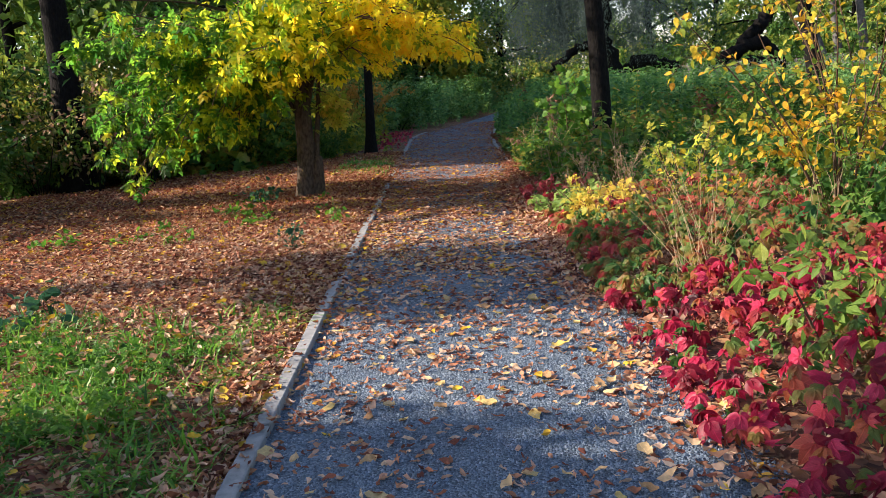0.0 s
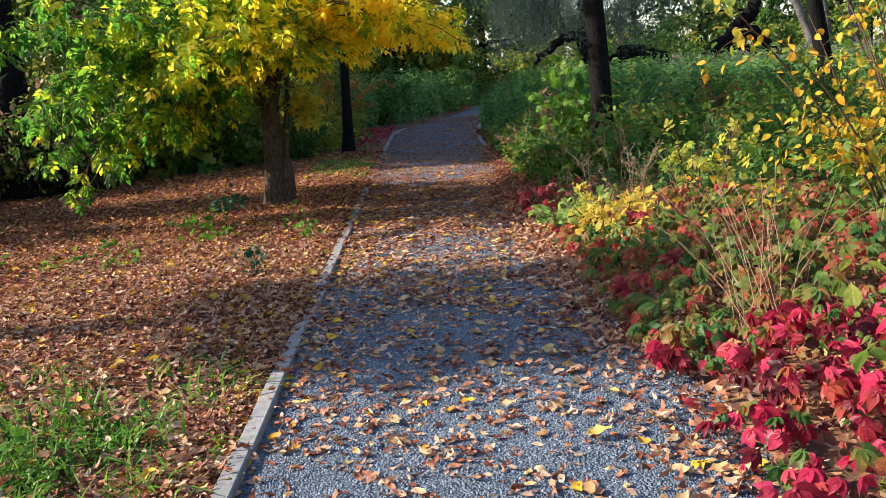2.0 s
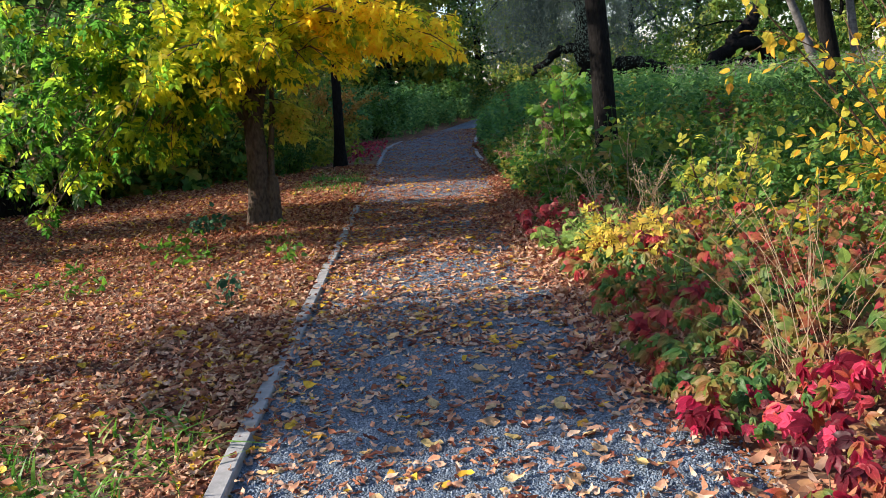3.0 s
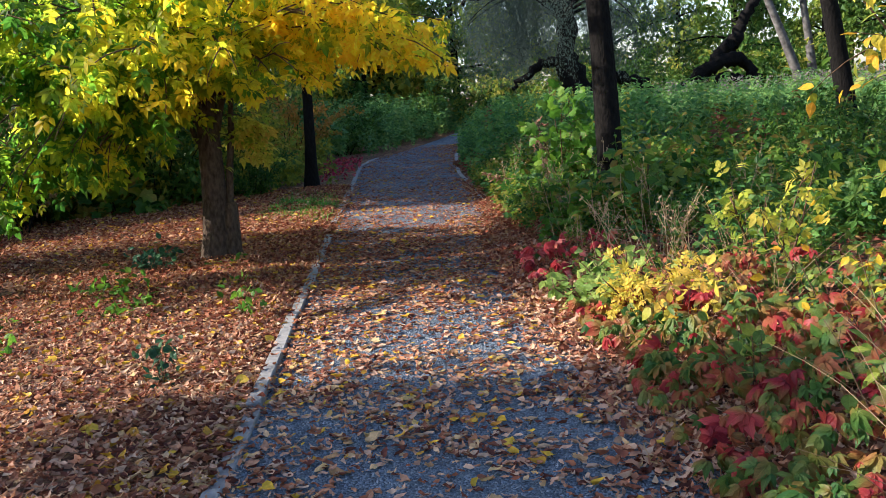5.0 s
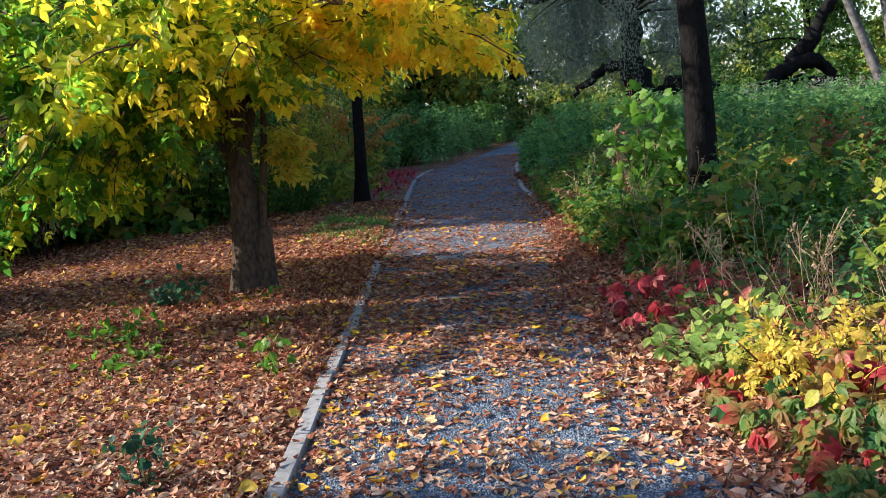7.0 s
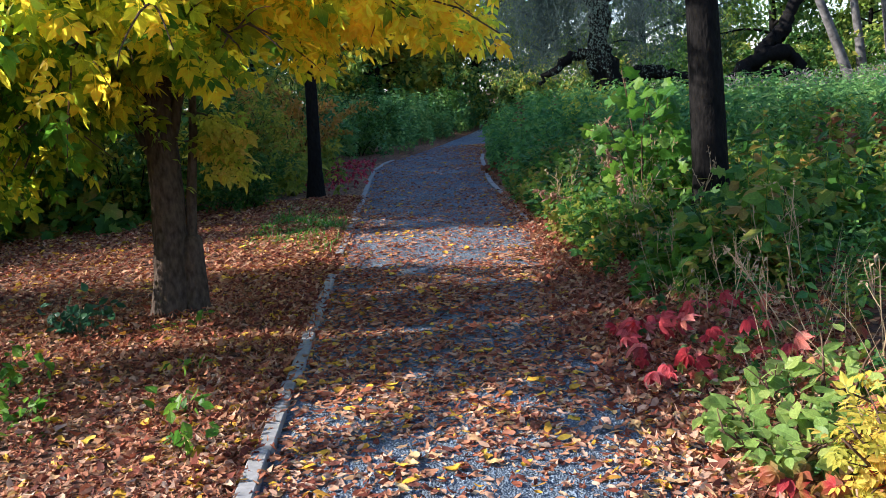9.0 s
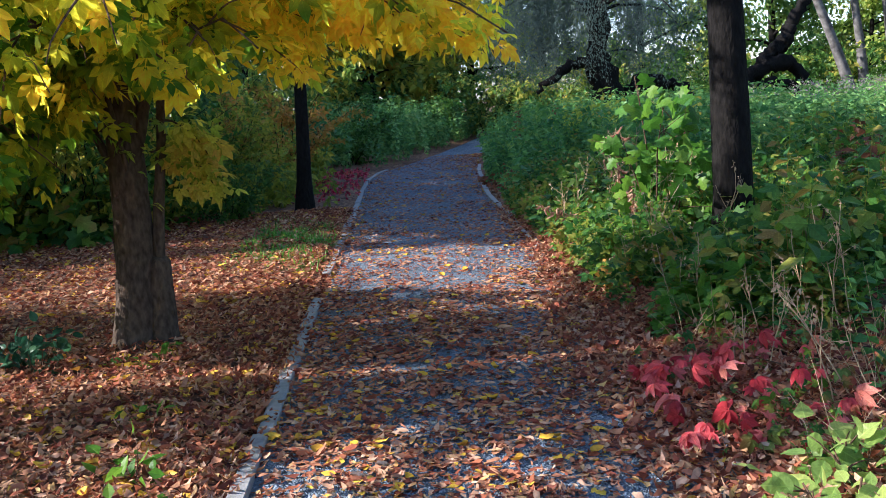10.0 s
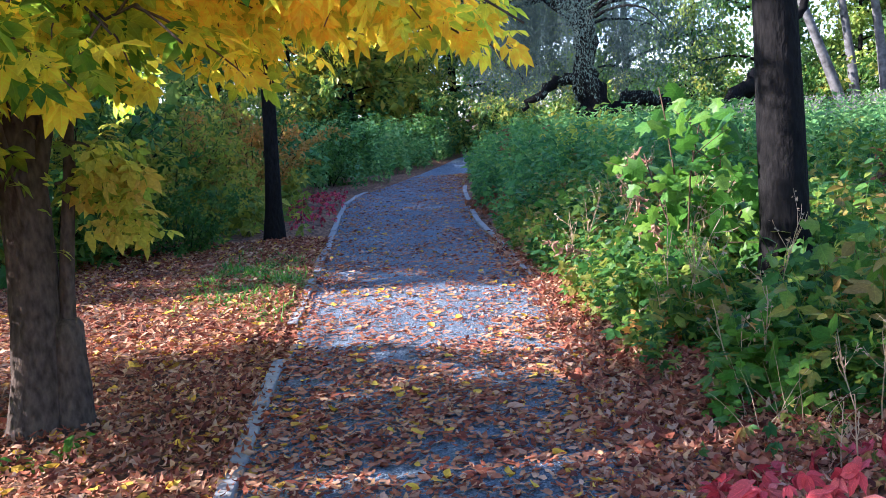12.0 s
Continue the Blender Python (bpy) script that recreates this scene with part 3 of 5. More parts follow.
tagged(part("loose_gravel", path_stones(), STONE), "loose blue-grey crushed stone on the footpath", "gravel", kind="stuff")


# ---- fallen leaves ----
def litter(n, where, size, rng, templates, lift=0.012, tilt=0.35):
    """Fallen leaves at the places that where(rng, n) draws."""
    g = Geo()
    for t in templates:
        k = n // len(templates)
        x, y, z = where(rng, k)
        k = len(x)
        a = rng.uniform(0, 2 * math.pi, k)
        along = np.stack([np.cos(a), np.sin(a), 0.15 * rng.standard_normal(k)], -1)
        nrm = np.array([0, 0, 1.0]) + tilt * rng.standard_normal((k, 3))
        scatter(g, t, np.stack([x, y, z + lift * rng.random(k)], -1), along, nrm, size * rng.uniform(0.55, 1.35, k))
    return g


def ragged(leaf, rng, amount=0.035):
    """The same leaf crumpled and chipped for itself."""
    v, f, uv = leaf
    return v + amount * rng.standard_normal(v.shape) * np.array([0.8, 1.0, 1.6]), f, uv


_rr = np.random.default_rng(19)
DRY = [ragged(curled_leaf(w, c, d, t), _rr) for w, c, d, t in [(0.42, 0.8, 0.5, 0.5), (0.30, 1.4, 0.9, -0.8), (0.48, 0.4, 0.3, 1.0), (0.22, 1.5, 1.2, 0.5), (0.36, -0.8, -0.5, -0.9), (0.52, 0.9, 0.9, 1.3), (0.28, -1.0, 0.8, 1.4), (0.40, 1.6, 0.2, -1.2)]]
FLATTER = [ragged(curled_leaf(w, c, d, t), _rr, 0.05) for w, c, d, t in [(0.42, 0.3, 0.25, 0.3), (0.30, 0.7, 0.5, -0.4), (0.48, 0.2, 0.2, 0.5), (0.22, 0.9, 0.7, 0.3), (0.36, -0.3, -0.2, -0.5), (0.50, 0.4, 0.4, 0.6), (0.16, 0.5, 0.9, 0.7), (0.40, 0.8, 0.2, -0.6)]]
CROWD = [ragged(strip_leaf(w, c, t), _rr, 0.05) for w, c, t in [(0.40, 1.4, 0.8), (0.26, 2.2, -1.0), (0.5, 0.8, 1.3), (0.2, -1.2, 0.9), (0.34, 1.9, 1.6), (0.44, -0.8, -1.2), (0.16, 1.2, 2.0)]]
LYING = [ragged(strip_leaf(w, c, t), _rr, 0.035) for w, c, t in [(0.42, 0.35, 0.2), (0.30, 0.6, -0.4), (0.5, 0.2, 0.3), (0.24, -0.4, 0.3), (0.36, 0.7, 0.6), (0.46, -0.25, -0.3), (0.20, 0.4, 0.7)]]
DRY_BROAD = [ragged(maple_leaf(0.8), _rr, 0.05), ragged(curled_leaf(0.62, 0.5, 0.35), _rr), ragged(curled_leaf(0.5, 0.9, 0.5, 1.2), _rr)]


def left_floor(rng, n):
    y = rng.uniform(2.2, 20.0, n)
    x = path_left(y) - 0.02 - 6.5 * rng.random(n) ** 1.35
    keep = ~((y < 6.0 - 0.25 * np.abs(x + 1.2)) & (x < -1.15) & (rng.random(n) < 0.5))
    x, y = x[keep], y[keep]
    return x, y, ground_z(x, y) + 0.004


def right_floor(rng, n):
    y = rng.uniform(2.2, 19.0, n)
    x = np.interp(y, [2, 12.5, 14.5, 16.5], [0.72, 0.72, 0.92, 1.08]) + 1.4 * rng.random(n) ** 0.8 + 0.12 * waves(y, y, 3.0)
    keep = rng.random(n) < np.interp(y, [2, 5.6, 6.6, 7.4], [0.16, 0.22, 0.7, 1.0])
    x, y = x[keep], y[keep]
    return x, y, np.maximum(ground_z(x, y), path_z(x, y)) + 0.006


def path_floor(rng, n):
    y = rng.uniform(2.3, 32.0, n)
    x = path_left(y) + 0.02 + (path_right(y) - path_left(y)) * rng.random(n)
    dens = np.interp(y, [2, 3.6, 5.5, 6.8, 7.8, 9.7, 10.4, 13.4, 14.4, 15.8, 17, 19, 30], [0.17, 0.22, 0.42, 0.56, 0.80, 0.98, 1.55, 1.35, 0.55, 0.40, 0.42, 0.26, 0.15])
    edge = np.abs((x - 0.16) / 1.05)
    drift = 0.5 * waves(x, y, 2.4) + 0.55 * waves(x * 0.8, y, 6.5, 1.3)
    dens = dens * (0.72 + 0.7 * edge ** 3) * np.clip(0.72 + drift, 0.08, 1.5)
    keep = rng.random(n) < dens
    x, y = x[keep], y[keep]
    return x, y, path_z(x, y) + 0.004


rl = np.random.default_rng(21)
def left_near(rng, n):
    x, y, z = left_floor(rng, n)
    k = (x > -3.4) & (y < 13.5)
    return x[k], y[k], z[k]


def split(where, nearer, edge=9.8):
    """The places of where that lie nearer than an uneven edge, or past it."""
    def some(rng, n):
        x, y, z = where(rng, n)
        k = (y + 0.9 * rng.standard_normal(len(y)) < edge) == nearer
        return x[k], y[k], z[k]
    return some


def left_far(rng, n):
    x, y, z = left_floor(rng, n)
    k = (x <= -3.4) | (y >= 13.5)
    return x[k], y[k], z[k]


FLAKE = [small_leaf(0.5, 0.5, -0.25), small_leaf(0.36, 0.9, -0.4)]
tagged(part("fallen_leaves", litter(84000, left_far, 0.06, rl, FLAKE, 0.045, 0.6), LITTER, smooth=True), "dense carpet of russet fallen leaves under the trees", "leaves", kind="stuff")
tagged(part("fallen_leaves", litter(112000, split(left_near, True), 0.053, rl, DRY, 0.045, 0.75), LITTER_PALE, smooth=True), "dense carpet of curled pinkish-tan fallen leaves", "leaves", kind="stuff")
tagged(part("fallen_leaves", litter(112000, split(left_near, False), 0.054, rl, CROWD, 0.045, 0.55), LITTER, smooth=True), "dense carpet of curled orange and russet fallen leaves", "leaves", kind="stuff")
tagged(part("fallen_leaves", litter(40000, split(right_floor, True), 0.06, rl, CROWD, 0.045, 0.5), LITTER_PALE, smooth=True), "curled leaves heaped along the path edge, sunlight in their tan colour", "leaves", kind="stuff")
tagged(part("fallen_leaves", litter(40000, split(right_floor, False), 0.06, rl, CROWD, 0.045, 0.6), LITTER, smooth=True), "curled dry leaves heaped along the path edge", "leaves", kind="stuff")
tagged(part("fallen_leaves", litter(92000, split(path_floor, True, 9.9), 0.054, rl, FLATTER, 0.010, 0.16), LITTER_PALE, smooth=True), "scattered curled tan leaves on gravel, paler for the sunlit stretch", "leaves", kind="stuff")
tagged(part("fallen_leaves", litter(125000, split(path_floor, False, 9.9), 0.056, rl, LYING, 0.014, 0.24), LITTER, smooth=True), "scattered dry brown leaves lying on gravel", "leaves", kind="stuff")
def outer_floor(rng, n):
    x, y = rng.uniform(-8.0, 8.0, n), rng.uniform(-4.0, 14.0, n)
    k = ((x > 2.0) & (y > 2.0)) | ((y < 2.3) & ((x < -1.0) | (x > 1.1)))
    return x[k], y[k], ground_z(x[k], y[k]) + 0.004


tagged(part("fallen_leaves", litter(60000, outer_floor, 0.07, rl, FLAKE, 0.03, 0.6), LITTER, smooth=True), "loose brown leaves under the verge plants", "leaves", kind="stuff")


def near_path(rng, n):
    y = 2.4 + 7.5 * rng.random(n)
    x = -0.85 + 2.0 * rng.random(n) ** 0.8
    return x, y, path_z(x, y) + 0.008


def on_kerb(rng, n):
    y = np.where(rng.random(n) < 0.25, rng.uniform(2.6, 9.5, n), rng.uniform(9.5, 20.0, n))
    return path_left(y) - 0.045 + 0.06 * rng.standard_normal(n), y, np.full(n, 0.042)


tagged(part("fallen_leaves", litter(360, on_kerb, 0.055, rl, DRY, 0.012, 0.35), LITTER, smooth=True), "curled brown leaves lying over the kerb", "leaves", kind="stuff")
DRY_WIDE = []
for w, c, d in [(0.55, 0.5, 0.2), (0.6, 0.9, 0.5), (0.5, -0.4, -0.25)]:
    _v, _f, _uv = fine_leaf(w, 0.0, 0.0, 0.03)
    _v[:, 2] += c * (_v[:, 0] - 0.45) ** 2 * 0.6 + d * np.abs(_v[:, 1])
    DRY_WIDE.append(ragged((_v, _f, _uv), _rr, 0.03))
tagged(part("fallen_leaves", litter(230, near_path, 0.085, rl, DRY_WIDE, 0.012, 0.22), LITTER_TAN, smooth=True), "larger tan leaves lying singly on gravel", "leaves", kind="stuff")
tagged(part("fallen_leaves", litter(2300, path_floor, 0.062, rl, DRY_BROAD, 0.015, 0.25), LITTER_GOLD, smooth=True), "scattered golden yellow leaves lying on gravel", "leaves", kind="stuff")
# yellow leaves thickened where sun falls; their colour carries its warm tone
def sunny_path(rng, n):
    x, y, z = path_floor(rng, n)
    k = (y > 7.0) & (y < 11.5)
    return x[k], y[k], z[k] + 0.006


tagged(part("fallen_leaves", litter(4200, sunny_path, 0.055, rl, LYING, 0.012, 0.2), LITTER_GOLD, smooth=True), "curled yellow leaves, thickened to warm the sunlit gravel", "leaves", kind="stuff")
tagged(part("fallen_leaves", litter(4200, left_floor, 0.07, rl, DRY_BROAD, 0.035, 0.5), LITTER_GOLD, smooth=True), "golden leaves among the brown leaf carpet", "leaves", kind="stuff")


# ---- grass ----
def grass_blades(n, where, height, rng):
    g = Geo()
    x, y = where(rng, n)
    n = len(x)
    z = ground_z(x, y)
    a = rng.uniform(0, 2 * math.pi, n)
    lean = rng.uniform(0.2, 2.1, n)
    h = height * rng.uniform(0.45, 1.25, n)
    w = 0.0062 * rng.uniform(0.6, 1.6, n)
    c, s = np.cos(a), np.sin(a)
    def at(u, side):
        out = lean * h * u ** 1.8
        return np.stack([x + c * out - s * side * w, y + s * out + c * side * w, z + h * u * (1 - 0.36 * lean * u)], -1)
    P = np.stack([at(0, 1), at(0, -1), at(0.5, 0.9), at(0.5, -0.9), at(1.0, 0)], 1)
    f = np.array([(0, 1, 3), (0, 3, 2), (2, 3, 4)])
    return g.add(P.reshape(-1, 3), (f[None] + (np.arange(n) * 5)[:, None, None]).reshape(-1, 3))


def near_lawn(rng, n):
    x = rng.uniform(-3.9, -1.02, n)
    y = rng.uniform(2.0, 6.2, n)
    d = np.interp(y, [2, 5.0, 5.6, 6.2], [1, 0.95, 0.5, 0.05]) * np.interp(x, [-3.9, -1.9, -1.5, -1.02], [1, 0.9, 0.45, 0.15]) * np.clip(0.40 + 1.1 * waves(x, y, 2.6) + 0.8 * waves(x, y, 7.0, 1.0), 0.03, 1)
    k = rng.random(n) < d
    return x[k], y[k]


def far_lawn(rng, n):
    x = rng.uniform(-2.0, -1.0, n)
    y = 16.9 + 0.75 * rng.standard_normal(n) - 0.5 * (x + 1.5)
    k = rng.random(n) < np.clip(0.35 + 1.3 * waves(x, y, 4.5), 0.05, 1)
    return x[k], y[k]


rg = np.random.default_rng(31)
tagged(part("grass", grass_blades(34000, near_lawn, 0.15, rg), L_GRASS), "patch of green grass growing through fallen leaves", "grass", kind="stuff")
def lawn_leaves(rng, n):
    x, y = near_lawn(rng, n)
    return x, y, ground_z(x, y) + rng.uniform(0.02, 0.10, len(x))


tagged(part("fallen_leaves", litter(2600, lawn_leaves, 0.06, rg, DRY, 0.02, 0.5), LITTER_PALE, smooth=True), "tan leaves caught among the grass blades", "leaves", kind="stuff")
tagged(part("fallen_leaves", litter(420, lawn_leaves, 0.06, rg, DRY_BROAD, 0.02, 0.4), LITTER_GOLD, smooth=True), "yellow leaves caught among the grass blades", "leaves", kind="stuff")
tagged(part("grass", grass_blades(5600, far_lawn, 0.13, rg), L_GRASS), "low green grass strip beside the kerb", "grass", kind="stuff")


# ---- plants ----
def shrub(name, label, category, at, height, spread, stems, leaves, size, template, leaf_mat, bark, rng, droop=0.9, first=0.3, twigs=5, hang=0.4, group="", squash=1.0, rad=0.012):
    """A bush of arching stems with twigs, leafy from the fraction first upwards."""
    root = thing(name, label, category, at, group)
    foliage = Geo()
    per = max(2, int(leaves / (stems * (twigs + 1))))
    for i in range(stems):
        wood = Geo()
        a = 2 * math.pi * (i + rng.random()) / stems
        out = spread / height * rng.uniform(0.35, 1.0)
        start = np.array([0.12 * spread * math.cos(a), 0.12 * spread * squash * math.sin(a), -0.03])
        line = bend(start, (out * math.cos(a), squash * out * math.sin(a), 1.0), height * rng.uniform(0.75, 1.15), droop * rng.uniform(0.5, 1.2), 7, rng)
        tube(wood, line, np.linspace(rad, rad * 0.3, len(line)), 5)
        leaf_spray(foliage, template, line, per, size, rng, size * 0.7, hang, first)
        p, d = along_line(line, rng.uniform(first, 0.97, twigs))
        for q, e in zip(p, d):
            side = unit(e + 0.9 * rng.standard_normal(3) * np.array([1, 1, 0.5]))
            tw = bend(q, side, 0.28 * height * rng.uniform(0.5, 1.2), droop * 0.6, 4, rng)
            tube(wood, tw, np.linspace(rad * 0.4, rad * 0.15, len(tw)), 3)
            leaf_spray(foliage, template, tw, per, size, rng, size * 0.5, hang, 0.1)
        part("stem", wood, bark, root, smooth=True)
    part("foliage", foliage, leaf_mat, root)
    return root


def creeper(label, y0, y1, x0, x1, height, leaves, size, mat, rng, group="creepers along the path", edge=0.12, template=CREEPER_LEAF, name="creeper", one=None):
    """A sprawling creeper on the verge: a mound of trailing stems under hanging leaves."""
    cy = (y0 + y1) / 2
    root = thing(name, label, "creeper", (x0, cy, 0), group)
    wood, foliage = Geo(), Geo()

    def top(x, y):
        u = np.clip((x - x0 - edge * waves(x, y, 5.0)) / max(0.55 * (x1 - x0), 0.1), 0, 1)
        v = np.clip(np.minimum(y - y0, y1 - y) / 0.35, 0.1, 1)
        return height * (0.18 + 0.82 * u ** 0.7) * v ** 0.6 * (0.8 + 0.35 * waves(x, y, 4.0, 1.0))

    for _ in range(max(8, leaves // 40)):
        x, y = rng.uniform(x0 + 0.05, x1), rng.uniform(y0, y1)
        n = 7
        a = rng.uniform(0, 6.28)
        px = x + np.linspace(0, 0.5, n) * math.cos(a) + 0.03 * rng.standard_normal(n)
        py = y + np.linspace(0, 0.5, n) * math.sin(a) + 0.03 * rng.standard_normal(n)
        px = np.maximum(px, x0)
        pz = np.maximum(top(px, py), 0.03) * np.linspace(0.0, 0.9, n)
        tube(wood, np.stack([px - x0, py - cy, pz], -1), np.linspace(0.005, 0.002, n), 4)
    x = x0 + (x1 - x0) * rng.random(leaves) ** 1.15
    y = rng.uniform(y0, y1, leaves)
    k = waves(x, y, 3.4, 2.0 + y0) < 0.42
    x, y = x[k], y[k]
    leaves = len(x)
    z = np.maximum(top(x, y), 0.05) * rng.uniform(0.35, 1.05, leaves) ** 0.6 + 0.03 + 0.03 * rng.random(leaves)
    along = unit(np.stack([-0.6 + 1.0 * rng.standard_normal(leaves), -0.35 + 1.0 * rng.standard_normal(leaves), -0.6 + 0.5 * rng.standard_normal(leaves)], -1))
    nrm = np.stack([-0.6 + 0.65 * rng.standard_normal(leaves), -0.4 + 0.65 * rng.standard_normal(leaves), 0.9 + 0.3 * rng.standard_normal(leaves)], -1)
    pos, sizes = np.stack([x - x0, y - cy, z], -1), size * rng.uniform(0.38, 1.25, leaves)
    order = np.argsort(x + 0.15 * rng.random(leaves))
    near = order[:300] if one else order[:0]
    far = order[len(near):]
    if len(near):
        meshes = []
        for _ in range(4):
            v, f, uv = template
            meshes.append(Geo().add(v * (1 + 0.08 * rng.standard_normal(3)) + 0.015 * rng.standard_normal(v.shape), f, uv).mesh("leaf", one, True))
        ax = unit(along)
        ay = unit(np.cross(nrm, ax))
        az = np.cross(ax, ay)
        for i in near:
            leaf = part("leaf", meshes[i % 4], one, root)
            s = float(sizes[i])
            leaf.matrix_local = Matrix([[*(ax[i][k] * s, ay[i][k] * s, az[i][k] * s, pos[i][k])] for k in range(3)] + [[0, 0, 0, 1]])
    if len(far):
        scatter(foliage, CREEPER_LIGHT if template is CREEPER_LEAF else template, pos[far], along[far], nrm[far], sizes[far])
    tagged(part("trailing_stem", wood, TWIG, root, smooth=True), kind="stuff")
    if len(far):
        part("foliage", foliage, mat, root, smooth=True)
    return root


def herb_shape(rng, height, pairs, leaf, template, lean=0.15):
    """One upright herb: a stem with leaves in pairs."""
    g = Geo()
    line = bend((0, 0, 0), (lean * rng.standard_normal(), lean * rng.standard_normal(), 1), height, 0.05, 5, rng, 0.04)
    tube(g, line, np.linspace(0.004, 0.002, len(line)), 3)
    p, d = along_line(line, np.repeat(np.linspace(0.15, 0.98, pairs), 2))
    k = len(p)
    a = np.repeat(np.arange(pairs) * 1.57 + rng.random(), 2) + np.tile([0, math.pi], pairs) + 0.3 * rng.standard_normal(k)
    along = np.stack([np.cos(a), np.sin(a), rng.uniform(-0.9, 0.3, k)], -1)
    scatter(g, template, p, along, np.array([0, 0, 0.9]) + 0.55 * rng.standard_normal((k, 3)), leaf * rng.uniform(0.6, 1.15, k) * np.interp(np.linspace(0, 1, pairs), [0, 0.5, 1], [0.8, 1.0, 0.55]).repeat(2))
    v = np.concatenate(g.v)
    tris = []
    for f in g.f:
        tris.append(f if f.shape[1] == 3 else np.concatenate([f[:, [0, 1, 2]], f[:, [0, 2, 3]]]))
    return v, np.concatenate(tris), np.concatenate(g.uv)


def herb_field(shapes, x, y, scale, rng, origin=(0, 0, 0)):
    """Many herbs in one mesh, each turned and sized for itself."""
    g = Geo()
    pick = rng.integers(0, len(shapes), len(x))
    for i, s in enumerate(shapes):
        m = pick == i
        k = int(m.sum())
        if not k:
            continue
        a = rng.uniform(0, 6.28, k)
        along = np.stack([np.cos(a), np.sin(a), 0.06 * rng.standard_normal(k)], -1)
        pos = np.stack([x[m], y[m], ground_z(x[m], y[m]) - 0.01], -1) - np.array(origin)
        scatter(g, s, pos, along, np.array([0, 0, 1.0]) + 0.07 * rng.standard_normal((k, 3)), np.asarray(scale)[m])
    return g


def tree_wood(rng, height, radius, lean, limbs, lo, reach, rise, droop, flare=1.5, twigs=5, sides=12):
    """A trunk and its limbs: two Geos and the lines that bear leaves."""
    trunk, woods, lines = Geo(), [], []
    n = 14
    u = np.linspace(0, 1, n)
    pts = np.stack([lean[0] * u * height + 0.02 * height * np.sin(u * 5 + 1) * u, lean[1] * u * height + 0.02 * height * np.sin(u * 4) * u, u * height - 0.06], -1)
    rad = radius * (1 - 0.75 * u) * (1 + (flare - 1) * np.exp(-u * height / 0.22))
    tube(trunk, pts, rad, sides, 0.03, rng)
    for i in range(limbs):
        t = lo + (0.97 - lo) * (i + 0.5) / limbs
        p, d = along_line(pts, [t])
        a = i * 2.4 + 0.5 * rng.standard_normal()
        length = reach * (1.0 - 0.55 * ((t - lo) / (1 - lo)) ** 1.5) * rng.uniform(0.75, 1.15)
        line = bend(p[0], (math.cos(a), math.sin(a), rise), length, droop, 7, rng, 0.09)
        r0 = radius * (1 - 0.75 * t) * 0.5
        wood = Geo()
        woods.append(wood)
        tube(wood, line, np.linspace(r0, r0 * 0.2, len(line)), 6)
        lines.append(line)
        q, e = along_line(line, rng.uniform(0.25, 0.97, twigs))
        for s, w in zip(q, e):
            tl = bend(s, w + 0.8 * rng.standard_normal(3), length * rng.uniform(0.25, 0.5), droop * 0.8, 4, rng, 0.12)
            tube(wood, tl, np.linspace(r0 * 0.3, r0 * 0.08, len(tl)), 4)
            lines.append(tl)
    return trunk, woods, lines


def tree(name, label, at, rng, height, radius, lean, limbs, lo, reach, rise, droop, leaves, size, template, leaf_mat, bark, jitter=0.25, hang=0.4, twigs=5, group="", flare=1.5):
    root = thing(name, label, "tree", at, group)
    trunk, woods, lines = tree_wood(rng, height, radius, lean, limbs, lo, reach, rise, droop, flare, twigs)
    crown = Geo()
    per = max(1, leaves // max(1, len(lines)))
    for line in lines:
        leaf_spray(crown, template, line, per, size, rng, jitter, hang, 0.12)
    part("trunk", trunk, bark, root, smooth=True)
    for wood in woods:
        part("limb", wood, bark, root, smooth=True)
    if lines:
        part("crown", crown, leaf_mat, root)
    return root


# ---- the golden tree beside the path ----
# the underside of its crown: heights along x
UNDER_X = [-4.6, -4.3, -3.8, -3.5, -3.2, -2.7, -2.1, -1.75, -1.3, -0.9, -0.6, -0.4, -0.1, 0.2, 0.6]
UNDER_Z = [0.5, 0.4, 0.2, 0.3, 0.7, 0.88, 1.1, 1.25, 1.4, 1.5, 1.6, 1.85, 1.78, 1.66, 1.68]


